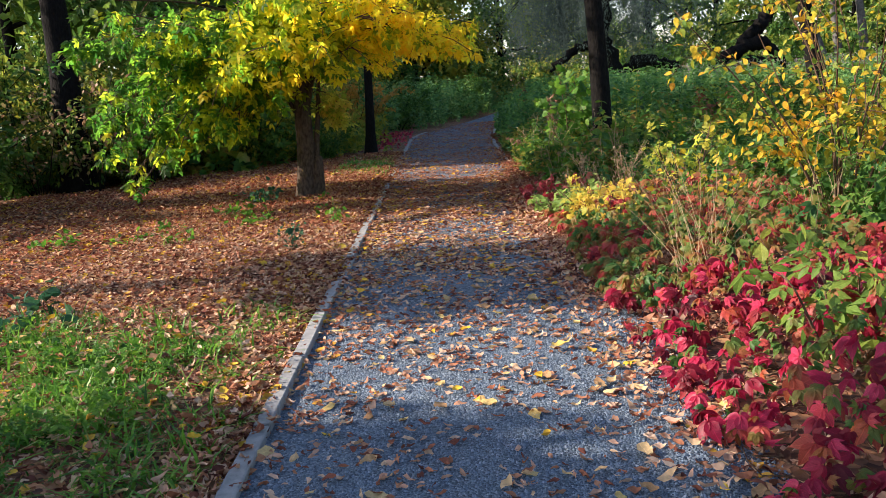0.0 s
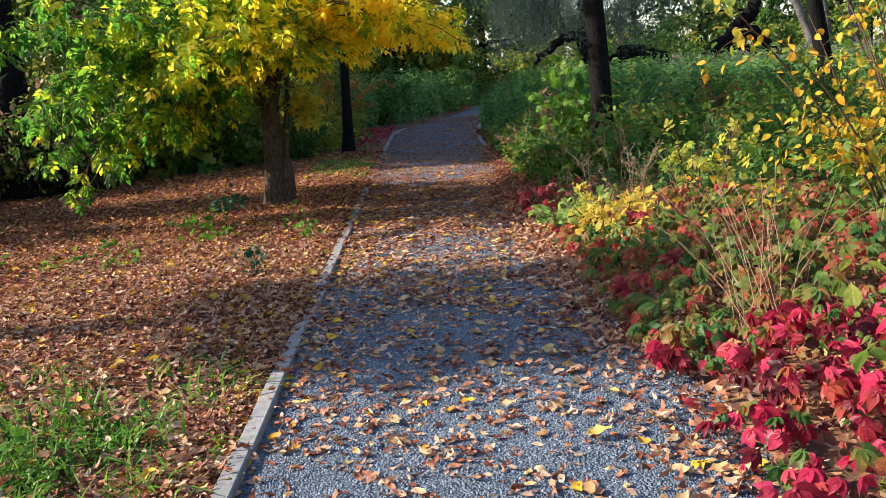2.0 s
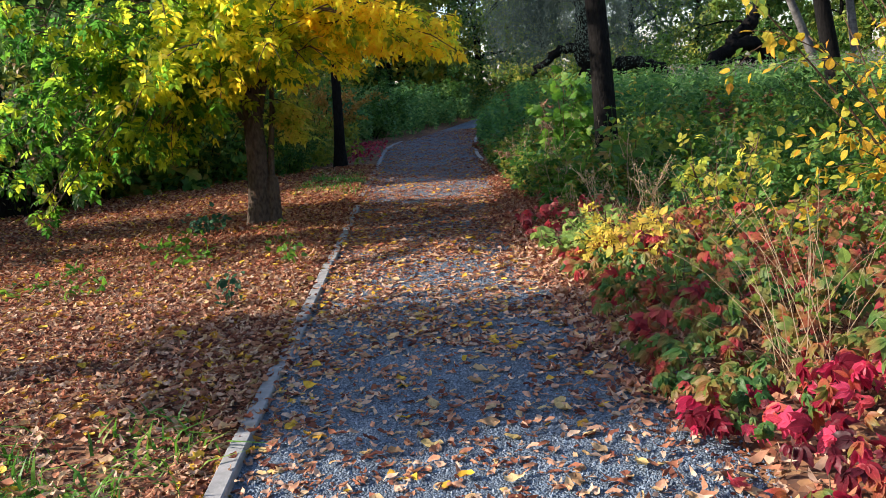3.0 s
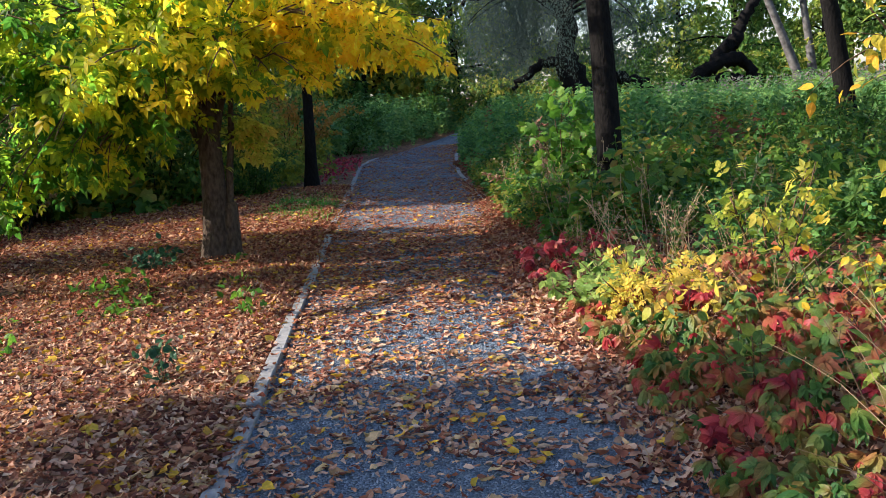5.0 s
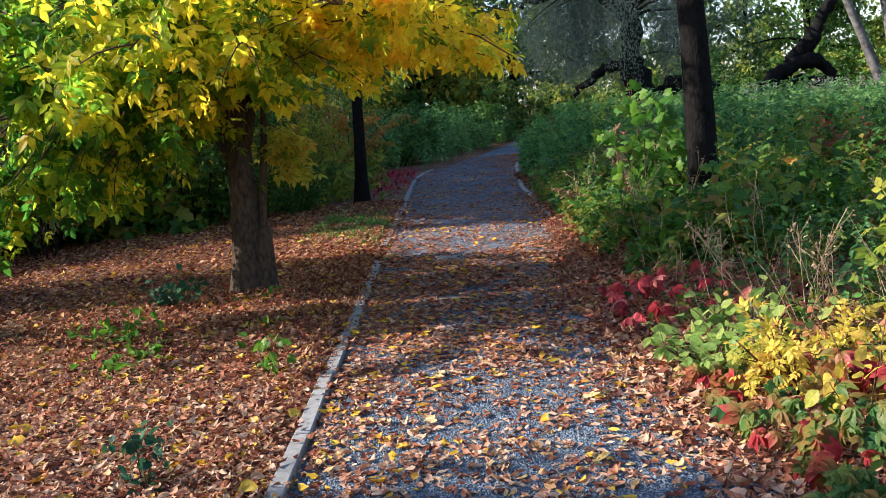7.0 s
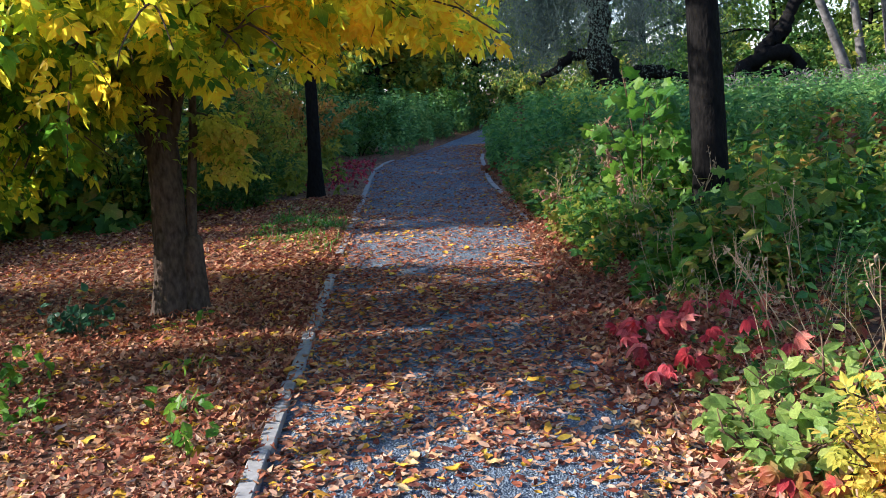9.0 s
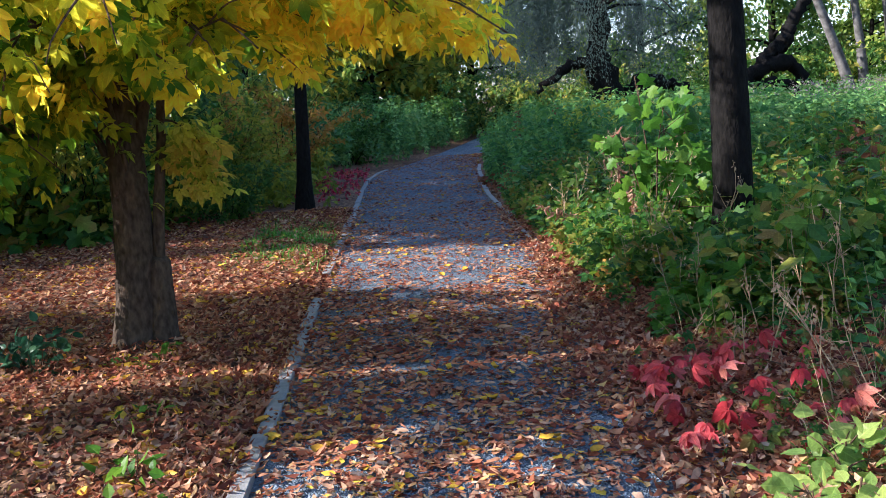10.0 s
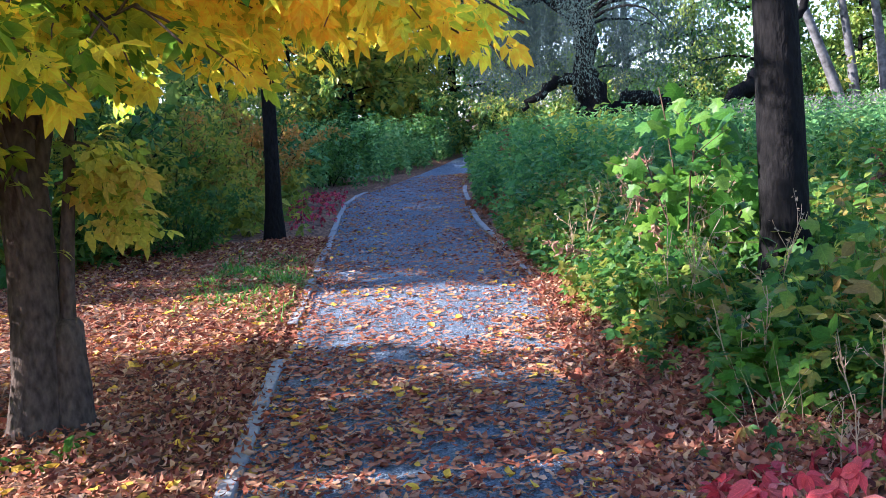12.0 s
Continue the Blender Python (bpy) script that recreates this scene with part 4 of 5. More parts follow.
def golden_tree():
    rng = np.random.default_rng(41)
    root = thing("golden_ash_maple", "ash-leaved maple turning gold with low drooping boughs over leaf litter", "tree", (-2.04, 12.7, 0))
    trunk = Geo()
    u = np.linspace(0, 1, 18)
    pts = np.stack([0.10 * u + 0.02 * np.sin(5 * u), 0.08 * u, -0.06 + 2.1 * u], -1)
    tube(trunk, pts, 0.138 * (1 - 0.24 * u) * (1 + 0.45 * np.exp(-u * 2.1 / 0.16)), 18, 0.025, rng)
    part("trunk", trunk, BARK_GREY, root, smooth=True)
    stump = Geo()
    side = np.array([(0.19, 0.0, -0.05), (0.19, 0.0, 0.10), (0.20, 0.01, 0.25), (0.205, 0.015, 0.42), (0.215, 0.02, 0.58), (0.22, 0.02, 0.61)])
    tube(stump, side, [0.14, 0.10, 0.088, 0.08, 0.074, 0.05], 14, 0.035, rng)
    part("stump", stump, BARK_GREY, root, "short cut side stem", smooth=True)
    shoots = [bend((0.20, 0.04, 0.55), (0.10, 0.02, 1), 1.6, -0.05, 8, rng, 0.03), bend((0.17, 0.01, 0.5), (-0.06, -0.04, 1), 1.3, 0.0, 6, rng, 0.03),
              bend((0.12, 0.03, 1.25), (0.30, 0.12, 1), 1.0, -0.05, 6, rng, 0.03), bend((0.22, 0.05, 1.3), (0.75, -0.05, 0.5), 0.5, 1.9, 6, rng, 0.05), bend((0.24, 0.05, 1.5), (0.8, -0.25, 0.4), 0.5, 1.9, 6, rng, 0.05)]
    for line, thick in zip(shoots, (0.044, 0.026, 0.05, 0.008, 0.008)):
        shoot = Geo()
        tube(shoot, line, np.linspace(thick, thick * 0.45, len(line)), 8)
        part("shoot", shoot, BARK_GREY, root, "slender sucker shoot", smooth=True)
    for heading, rise, start, thick in [(190, 2.2, 1.05, 0.032), (160, 1.6, 1.5, 0.036), (250, 1.8, 1.55, 0.034), (20, 1.5, 1.6, 0.038)]:
        fork, _q = Geo(), along_line(pts, [(start + 0.06) / 2.1])[0][0]
        line = bend(_q, (math.cos(radians(heading)), math.sin(radians(heading)), rise), 2.1, -0.2, 8, rng, 0.07)
        tube(fork, line, np.linspace(thick, thick * 0.35, len(line)), 9, 0.02, rng)
        part("fork", fork, BARK_GREY, root, smooth=True)
    crown, wood = Geo(), Geo()
    foot = np.array([-2.04, 12.7, 0.0])

    def spray(geo, template, line, count, size, jitter, first):
        """Leaves along a twig, none below the crown's underside."""
        q, d = along_line(line, rng.uniform(first, 1.0, count))
        q = q + jitter * rng.standard_normal((count, 3)) * np.array([1, 1, 0.7])
        w = q + foot
        under = np.interp(w[:, 0], UNDER_X, UNDER_Z) + 0.10 + np.where(w[:, 0] < -1.9, 0.6, 0.1) * np.clip(w[:, 1] - 12.2, 0, 1) + np.where((w[:, 1] < 10.55) & (w[:, 0] > -3.1), 0.55, 0.0)
        k = (w[:, 2] > under) & (w[:, 0] < 0.62) & (w[:, 0] > -4.6)
        k &= (w[:, 2] < 2.7) | (w[:, 2] > 3.1) | (rng.random(count) < 0.3)
        k &= (np.abs(w[:, 1] - 11.75) > 0.15) | (w[:, 2] > 2.9)  # gap cut through the leaves so sun streaks reach the path
        q, d = q[k], d[k]
        m = len(q)
        if m:
            out = unit(d * 0.6 + rng.standard_normal((m, 3)) * 0.8 + np.array([0, 0, -0.65]))
            scatter(geo, template, q, out, np.array([0, -0.25, 0.9]) + 0.5 * rng.standard_normal((m, 3)), size * rng.uniform(0.55, 1.2, m))

    def arc(start, end, lift):
        """A bough's line that rises from start and bows down to end."""
        t = np.linspace(0, 1, 10)[:, None]
        mid = start + (end - start) * 0.5 + np.array([0, 0, lift])
        line = (1 - t) ** 2 * start + 2 * t * (1 - t) * mid + t * t * end
        return line + 0.045 * rng.standard_normal(line.shape) * np.sin(math.pi * t)

    def bough_at(lb, thick, twigs, reach, per, size, template=ASH_LEAF):
        bough = Geo()
        tube(bough, lb, np.linspace(thick, 0.005, len(lb)), 7)
        limb = part("bough", bough, BARK_GREY, root, smooth=True)
        mine = [lb]
        q, e = along_line(lb, np.linspace(0.3, 0.97, twigs) + 0.03 * rng.standard_normal(twigs))
        for s, w in zip(q, e):
            tl = bend(s, w * 0.9 + 0.75 * rng.standard_normal(3) * np.array([1, 1, 0.4]), reach * rng.uniform(0.6, 1.25), 0.75, 5, rng, 0.08)
            end = tl[-1] + foot
            if end[2] > np.interp(end[0], UNDER_X, UNDER_Z) + 0.05 and end[0] < 0.6:
                tube(wood, tl, np.linspace(0.007, 0.0025, len(tl)), 4)
                mine.append(tl)
        leaves = Geo()
        for ln in mine:
            spray(leaves, template, ln, per, size, 0.08, 0.1)
        if leaves.n:
            tagged(part("leaf_spray", leaves, L_GOLD, limb), kind="stuff")

    leader = Geo()
    top = bend(pts[-1], (0.03, 0.0, 1), 3.6, 0.0, 8, rng, 0.05)
    tube(leader, top, np.linspace(0.105, 0.02, len(top)), 10)
    part("leader", leader, BARK_SHADED, root, smooth=True)
    for k in range(15):
        q, _ = along_line(top, [0.06 + 0.06 * k])
        a = radians([205, 255, 310, 350, 225, 285, 330, 15, 270][k % 9])
        lb = bend(q[0], (math.cos(a), math.sin(a), 0.6), 2.5 - 0.11 * k, 0.5, 7, rng, 0.06)
        bough_at(lb, 0.03, 6, 0.65, 8, 0.22, ASH_LEAF_LIGHT)
    # unseen back boughs, added to keep the sun off the path tree's trunk
    for f, a in [(0.35, 120), (0.45, 75), (0.55, 140), (0.62, 95), (0.7, 60), (0.8, 110)]:
        a = radians(a)
        lb = bend(along_line(top, [f])[0][0], (math.cos(a), math.sin(a), 0.5), 1.5, 0.4, 7, rng, 0.06)
        bough_at(lb, 0.022, 5, 0.45, 9, 0.22, ASH_LEAF_LIGHT)
    # heading, rise, length, droop of the boughs that spread over the lawn
    for z, a, rise, length, droop in [(1.75, 225, 0.5, 1.4, 1.6), (1.9, 262, 0.6, 1.3, 1.5), (1.95, 305, 0.65, 1.3, 1.4), (1.7, 200, 0.5, 1.5, 1.7), (1.98, 327, 0.75, 2.2, 0.5), (2.0, 343, 0.8, 2.3, 0.6), (2.0, 4, 0.85, 2.4, 0.5), (2.0, 312, 0.85, 2.2, 0.55),
                                      (1.4, 182, 0.6, 2.5, 1.6), (1.5, 168, 0.8, 2.2, 1.3), (1.7, 200, 0.6, 2.5, 1.5), (1.5, 218, 0.6, 2.5, 1.1), (1.75, 206, 0.55, 2.5, 1.2), (1.6, 228, 0.6, 2.3, 1.05), (1.85, 214, 0.8, 2.6, 1.0), (1.8, 236, 0.65, 2.2, 0.85),
                                      (1.75, 240, 0.6, 1.9, 0.85), (1.85, 268, 0.7, 2.0, 0.6), (1.95, 292, 0.7, 2.1, 0.5), (1.95, 318, 0.62, 2.3, 0.45), (1.85, 35, 0.6, 1.5, 0.8), (1.7, 90, 0.7, 1.3, 0.9), (1.6, 140, 0.7, 1.8, 1.1),
                                      (1.9, 190, 1.0, 2.5, 1.2), (1.95, 212, 0.9, 2.4, 0.9), (2.0, 235, 0.9, 2.5, 0.8), (2.0, 285, 0.9, 2.4, 0.7), (2.0, 325, 0.9, 2.4, 0.8), (2.02, 232, 1.0, 3.0, 0.6), (2.02, 250, 1.1, 2.9, 0.6), (2.02, 262, 0.9, 2.8, 0.55), (2.0, 150, 1.3, 2.2, 0.7)]:
        q, _ = along_line(pts, [min(0.99, (z + 0.06) / 2.1)])
        bough_at(bend(q[0], (math.cos(radians(a)), math.sin(radians(a)), rise), length, droop, 9, rng, 0.05), 0.013, 8, 0.27 * length, 15, 0.18)
    # where the long boughs end: low over the lawn, and over the path
    for x, y, z, lift in [(-3.9, 10.9, 0.55, 1.2), (-3.6, 10.6, 0.62, 1.1), (-4.2, 11.4, 0.85, 1.2), (-3.1, 10.8, 1.15, 1.0), (-3.4, 11.3, 1.0, 1.1), (-4.1, 11.0, 1.3, 1.0), (-3.7, 10.4, 1.4, 0.9), (-2.7, 10.9, 1.35, 0.8), (-3.2, 10.9, 1.75, 0.6), (-2.5, 10.7, 1.8, 0.6), (-3.0, 11.2, 2.2, 0.5), (-3.8, 11.2, 1.9, 0.7),
                          (-1.9, 10.9, 1.75, 0.5), (-1.4, 11.2, 1.8, 0.5), (-0.9, 11.7, 1.85, 0.6), (0.45, 11.8, 1.86, 0.9), (0.25, 12.5, 1.9, 0.9), (-0.05, 11.5, 1.95, 0.8), (0.35, 13.1, 2.0, 0.9), (0.1, 12.1, 2.2, 0.8), (-0.3, 12.6, 2.1, 0.8), (0.5, 12.3, 2.25, 0.8), (-0.2, 11.3, 2.3, 0.7), (-0.6, 13.2, 1.9, 0.7),
                          (-2.6, 10.15, 1.95, 0.7), (-1.9, 10.05, 2.0, 0.6), (-1.3, 10.3, 2.0, 0.6), (-2.9, 10.25, 2.35, 0.5), (-2.2, 10.3, 2.5, 0.5), (-1.6, 10.1, 2.6, 0.4), (-2.75, 12.15, 1.1, 0.8), (-2.5, 11.6, 1.25, 0.7), (-3.1, 11.9, 1.05, 0.9), (-2.3, 12.0, 1.35, 0.6), (-2.9, 11.5, 1.3, 0.8), (-2.9, 11.75, 1.15, 0.8), (-3.1, 11.2, 1.1, 0.9), (-2.6, 11.35, 1.25, 0.7), (-3.3, 11.6, 1.05, 0.9), (-3.9, 10.0, 2.2, 0.6), (-3.5, 10.0, 2.45, 0.5)]:
        q, _ = along_line(pts, [rng.uniform(0.75, 0.98)])
        bough_at(arc(q[0], np.array([x, y, z]) - foot, lift), 0.011, 8, 0.5, 18, 0.18)
    for line, count in zip(shoots, (12, 10, 14, 60, 60)):
        leaf_spray(crown, ASH_LEAF, line, count, 0.15, rng, 0.07, 0.6, 0.35, 0.4)
    tagged(part("brushwood", wood, TWIG, root, smooth=True), kind="stuff")
    part("shoot_leaves", crown, L_SAPLING, root, "fresh lime leaves on the sucker shoots")
    return root


golden_tree()
r = np.random.default_rng(51)
tree("young_tree", "slim tree with shade-darkened bark and red creeper at its foot", (-1.67, 20.1, 0), r, 7.0, 0.115, (0.03, 0.0), 10, 0.42, 2.0, 0.5, 0.7, 2500, 0.14, ASH_LEAF_LIGHT, L_GOLD, BARK_SHADED)
tree("path_tree", "straight tree with shade-darkened bark standing among green brambles", (2.46, 13.75, 0), r, 9.0, 0.165, (-0.045, 0.0), 12, 0.5, 2.4, 0.7, 0.6, 4500, 0.14, ASH_LEAF_LIGHT, L_GREEN, BARK_SHADED, flare=1.35)
tree("leaning_tree", "dark leaning tree trunk at the thicket edge", (7.6, 17.9, 0), r, 8.0, 0.17, (-0.16, 0.02), 9, 0.5, 2.2, 0.5, 0.6, 3000, 0.14, ASH_LEAF_LIGHT, L_WOOD_Y, BARK_SHADED)
tree("thicket_tree", "large dark trunk wrapped in pale shrub leaves", (-6.75, 16.3, 0), r, 11.0, 0.29, (-0.02, 0.0), 12, 0.62, 2.2, 0.6, 0.5, 3500, 0.16, ASH_LEAF_LIGHT, L_GREEN, BARK_SHADED)

# unseen trees added on the lawn to cast the shade across the path
tree("shade_tree", "broad unseen tree added on the lawn to shade the path", (-9.0, 7.15, 0), r, 6.4, 0.26, (0, -0.04), 18, 0.78, 0.95, 0.4, 0.4, 9000, 0.2, small_leaf(0.6), L_GREEN, BARK_SHADED, group="lawn trees")
tree("shade_tree", "slender unseen tree added on the lawn to shade path and creeper", (-9.5, 1.6, 0), r, 8.2, 0.2, (0, 0.09), 16, 0.60, 1.9, 0.4, 0.5, 20000, 0.25, small_leaf(0.6), L_GREEN, BARK_SHADED, group="lawn trees")

tree("shade_tree", "small unseen tree added on the lawn for its shade", (-9.2, 13.4, 0), r, 5.6, 0.15, (0, 0), 12, 0.38, 0.8, 0.4, 0.5, 2600, 0.18, small_leaf(0.6), L_GREEN, BARK_SHADED, group="lawn trees")


# ---- creepers and plants on the right verge ----
r = np.random.default_rng(61)
creeper("sprawling creeper with bright crimson autumn leaves", 2.6, 5.7, 0.95, 2.6, 0.36, 640, 0.084, L_RED, r, one=L_RED_ONE)
creeper("green and wine-red creeper threading the crimson bank", 2.7, 5.9, 1.0, 2.6, 0.44, 420, 0.066, L_MIXED, r, edge=0.2, one=L_MIXED_ONE)
creeper("low creeper with mixed green and wine-red leaves", 5.6, 7.6, 0.98, 3.0, 0.42, 980, 0.082, L_MIXED, r, edge=0.2, one=L_MIXED_ONE)
creeper("leafy creeper turning green to dusky red", 7.2, 9.2, 1.0, 3.2, 0.40, 980, 0.078, L_MIXED, r, edge=0.2, one=L_MIXED_ONE)
creeper("short red creeper on leaf litter, haze in its pinkish colour", 10.2, 11.35, 0.92, 1.75, 0.32, 84, 0.094, L_RED_HAZED, r, one=L_RED_HAZED)
creeper("sparse dusky green and rose creeper on leaf litter", 9.9, 11.9, 1.0, 2.4, 0.22, 90, 0.066, L_MIXED, r, one=L_MIXED_ONE)
creeper("low red creeper spilling over the far kerb", 21.2, 27.6, -2.1, -0.9, 0.16, 560, 0.09, L_RED, r, edge=0.02, template=THREE_LEAF)
creeper("rust-red low plants along the far path edge", 20.0, 23.5, 1.25, 1.9, 0.30, 450, 0.10, L_RUST, r, template=THREE_LEAF)

shrub("yellow_shrub", "yellow-leaved shrub glowing on the sunny verge", "shrub", (1.50, 8.85, 0), 0.46, 0.42, 13, 520, 0.085, ASH_LEAF, L_LEMON, TWIG, r, 0.5, 0.25)
shrub("rose_shrub", "low shrub with faded rose and straw leaves", "shrub", (1.95, 9.05, 0), 0.58, 0.75, 14, 700, 0.052, OVAL_LEAF, L_ROSE, TWIG, r, 0.5, 0.25)
shrub("elm_shrub", "tall arching shrub with yellow and green oval leaves", "shrub", (3.3, 7.35, 0), 2.1, 0.70, 14, 1650, 0.074, BROAD_LEAF, L_YELLOW, TWIG, np.random.default_rng(64), 0.85, 0.3, 6)
shrub("elm_shrub", "tall shrub with dark green and yellow oval leaves", "shrub", (4.3, 8.9, 0), 3.0, 1.2, 12, 1700, 0.09, OVAL_LEAF, L_THICK, TWIG, r, 0.7, 0.2, 6)
shrub("ash_sapling", "ash sapling with pale yellow-green compound leaves", "sapling", (1.85, 4.1, 0), 0.62, 0.45, 5, 60, 0.20, ASH_LEAF, L_LIME, TWIG, r, 0.4, 0.35, 3)
shrub("ash_sapling", "low ash sapling with yellow-green compound leaves", "sapling", (2.5, 9.45, 0), 0.95, 0.4, 5, 80, 0.14, ASH_LEAF, L_SAPLING, TWIG, r, 0.4, 0.4, 3)
shrub("green_plant", "pale lime broad-leaved plant at the path edge", "plant", (1.48, 9.65, 0), 0.40, 0.52, 20, 300, 0.105, BROAD_LEAF, L_PALE, TWIG, r, 0.7, 0.2, 3)
shrub("green_plant", "bright green plant between crimson creeper stems", "plant", (1.18, 9.3, 0), 0.30, 0.30, 14, 180, 0.085, BROAD_LEAF, L_PALE, TWIG, r, 0.6, 0.3, 3)
shrub("maple_sapling", "maple sapling with large bright green lobed leaves", "sapling", (2.1, 14.4, 0), 1.5, 0.5, 7, 230, 0.16, MAPLE, L_FRESH, TWIG, r, 0.3, 0.22, 4, 0.7)
shrub("maple_sapling", "small maple sapling with light green lobed leaves", "sapling", (2.5, 12.5, 0), 0.75, 0.4, 4, 70, 0.13, MAPLE, L_LIME, TWIG, r, 0.3, 0.3, 3, 0.5)


# sprigs that push up through the creeper
for label, at, h, sp, n, size, tpl, mat in [
        ("yellow-green sprig rising through the creeper", (1.75, 6.3, 0), 0.62, 0.35, 70, 0.085, BROAD_LEAF, L_LIME), ("pale green plant among creeper stems", (1.5, 7.3, 0), 0.45, 0.3, 60, 0.09, BROAD_LEAF, L_LIME),
        ("straw and rose sprig among the creeper", (2.1, 7.0, 0), 0.75, 0.4, 110, 0.07, BROAD_LEAF, L_ROSE), ("yellow-leaved sprig over the creeper", (2.3, 7.9, 0), 0.85, 0.45, 120, 0.075, OVAL_LEAF, L_YELLOW),
        ("lemon sprig at the creeper edge", (1.55, 8.3, 0), 0.5, 0.3, 80, 0.08, BROAD_LEAF, L_LEMON),
        ("pale green broad leaves beside the crimson creeper", (2.15, 5.4, 0), 0.6, 0.35, 70, 0.11, BROAD_LEAF, L_LIME)]:
    shrub("sprig", label, "plant", at, h, sp, 7, n, size, tpl, mat, TWIG, r, 0.5, 0.35, 3, group="sprigs in the creeper", rad=0.005)


def dry_stalks(label, at, height, count, rng, branch=5, spread=0.25):
    root = thing("dry_stalk", label, "dry plant", at, "dry stalks on the verge")
    for _ in range(count):
        g = Geo()
        o = spread * rng.standard_normal(3) * np.array([1, 1, 0])
        line = bend(o + np.array([0, 0, -0.02]), (0.25 * rng.standard_normal(), 0.25 * rng.standard_normal(), 1), height * rng.uniform(0.65, 1.15), 0.1, 7, rng, 0.07)
        tube(g, line, np.linspace(0.0045, 0.002, len(line)), 4)
        p, d = along_line(line, rng.uniform(0.5, 0.95, branch))
        for q, e in zip(p, d):
            tw = bend(q, e + 0.55 * rng.standard_normal(3), height * 0.22, -0.4, 4, rng, 0.1)
            tube(g, tw, np.linspace(0.0025, 0.0012, len(tw)), 3)
            leaf_spray(g, TINY_LEAF, tw, 3, 0.03, rng, 0.008, 0.6, 0.5)
        part("stalk", g, STRAW, root)
    return root


for at, h, n, b in [((1.75, 10.55, 0), 0.62, 4, 5), ((2.05, 10.2, 0), 0.75, 3, 6), ((1.6, 12.3, 0), 0.7, 5, 3), ((1.75, 14.4, 0), 1.15, 2, 9), ((1.6, 13.4, 0), 0.9, 4, 4), ((2.2, 11.6, 0), 0.8, 4, 4), ((1.5, 11.2, 0), 0.5, 3, 3), ((2.1, 9.9, 0), 0.6, 5, 4), ((1.55, 15.6, 0), 0.9, 4, 6), ((2.4, 16.6, 0), 1.1, 4, 7), ((3.4, 11.9, 0), 0.85, 4, 5), ((1.8, 13.2, 0), 1.0, 3, 8), ((1.9, 11.6, 0), 0.6, 3, 5)]:
    dry_stalks("bare straw-coloured dead flower stalks", at, h, n, r, b, 0.10)


def withered_stalk(at, rng):
    """A tall dead stalk with a forked head, a leaning side stalk and shrivelled leaves hanging on both."""
    root = thing("withered_stalk", "tall withered tan stalk with shrivelled hanging leaves among brambles", "dry plant", at)
    main = bend((0, 0, -0.02), (-0.13, -0.02, 1), 1.14, 0.02, 9, rng, 0.025)
    side = bend((-0.05, -0.05, -0.02), (-0.55, -0.15, 1), 1.0, 0.75, 9, rng, 0.03)
    short = bend((0.08, 0.03, -0.02), (0.06, 0.0, 1), 0.72, 0.0, 6, rng, 0.03)
    for line, thick in ((main, 0.009), (side, 0.0055), (short, 0.006)):
        g = Geo()
        tube(g, line, np.linspace(thick, thick * 0.5, len(line)), 6, 0.05, rng)
        stalk = part("stalk", g, STRAW, root, smooth=True)
        if line is main:
            for f, head, length in [(0.80, (-0.9, 0.2, 0.75), 0.26), (0.84, (0.7, -0.1, 0.9), 0.22), (0.90, (-0.5, -0.3, 1.0), 0.16), (0.93, (0.35, 0.3, 1.0), 0.14), (0.7, (-0.9, -0.3, 0.6), 0.3)]:
                fork = Geo()
                tw = bend(along_line(line, [f])[0][0], head, length, -0.3, 6, rng, 0.1)
                tube(fork, tw, np.linspace(0.005, 0.002, len(tw)), 5)
                leaf_spray(fork, FLATTER[3], tw, 4, 0.045, rng, 0.01, 1.0, 0.5)
                part("fork", fork, STRAW, stalk, smooth=True)
    dead = Geo()
    leaf_spray(dead, DRY[1], main, 26, 0.11, rng, 0.05, 1.6, 0.36)
    leaf_spray(dead, DRY[3], main, 12, 0.08, rng, 0.02, 1.5, 0.75)
    leaf_spray(dead, DRY[1], side, 20, 0.09, rng, 0.02, 1.7, 0.6)
    leaf_spray(dead, DRY[5], short, 18, 0.10, rng, 0.04, 1.6, 0.5)
    tagged(part("withered_leaves", dead, WITHERED, root, "shrivelled pinkish-tan hanging leaves", smooth=True), kind="stuff")


withered_stalk((1.86, 15.0, 0), r)


def dry_grass(at, height, count, rng):
    g = Geo()
    for _ in range(count):
        line = bend(np.array([0.08 * rng.standard_normal(), 0.08 * rng.standard_normal(), 0]), (0.3 * rng.standard_normal(), 0.3 * rng.standard_normal(), 1), height * rng.uniform(0.6, 1.2), 0.9, 8, rng, 0.05)
        tube(g, line, np.linspace(0.0025, 0.0008, len(line)), 3)
    ob = part("dry_grass", g, STRAW)
    ob.location = at
    return tagged(ob, "tuft of bleached dry grass leaning over creeper", "dry grass", "dry grass tufts")


for at, h, n in [((1.62, 5.75, 0), 0.95, 26), ((1.9, 6.3, 0), 0.8, 14), ((2.35, 9.6, 0), 0.75, 22), ((2.9, 6.8, 0), 0.9, 16), ((1.5, 9.9, 0), 0.45, 14), ((1.9, 10.6, 0), 0.5, 16), ((2.3, 11.3, 0), 0.55, 16), ((1.5, 11.8, 0), 0.42, 14), ((2.0, 8.3, 0), 0.75, 12), ((1.7, 9.4, 0), 0.6, 12), ((2.9, 10.4, 0), 0.6, 16)]:
    dry_grass(at, h, n, r)

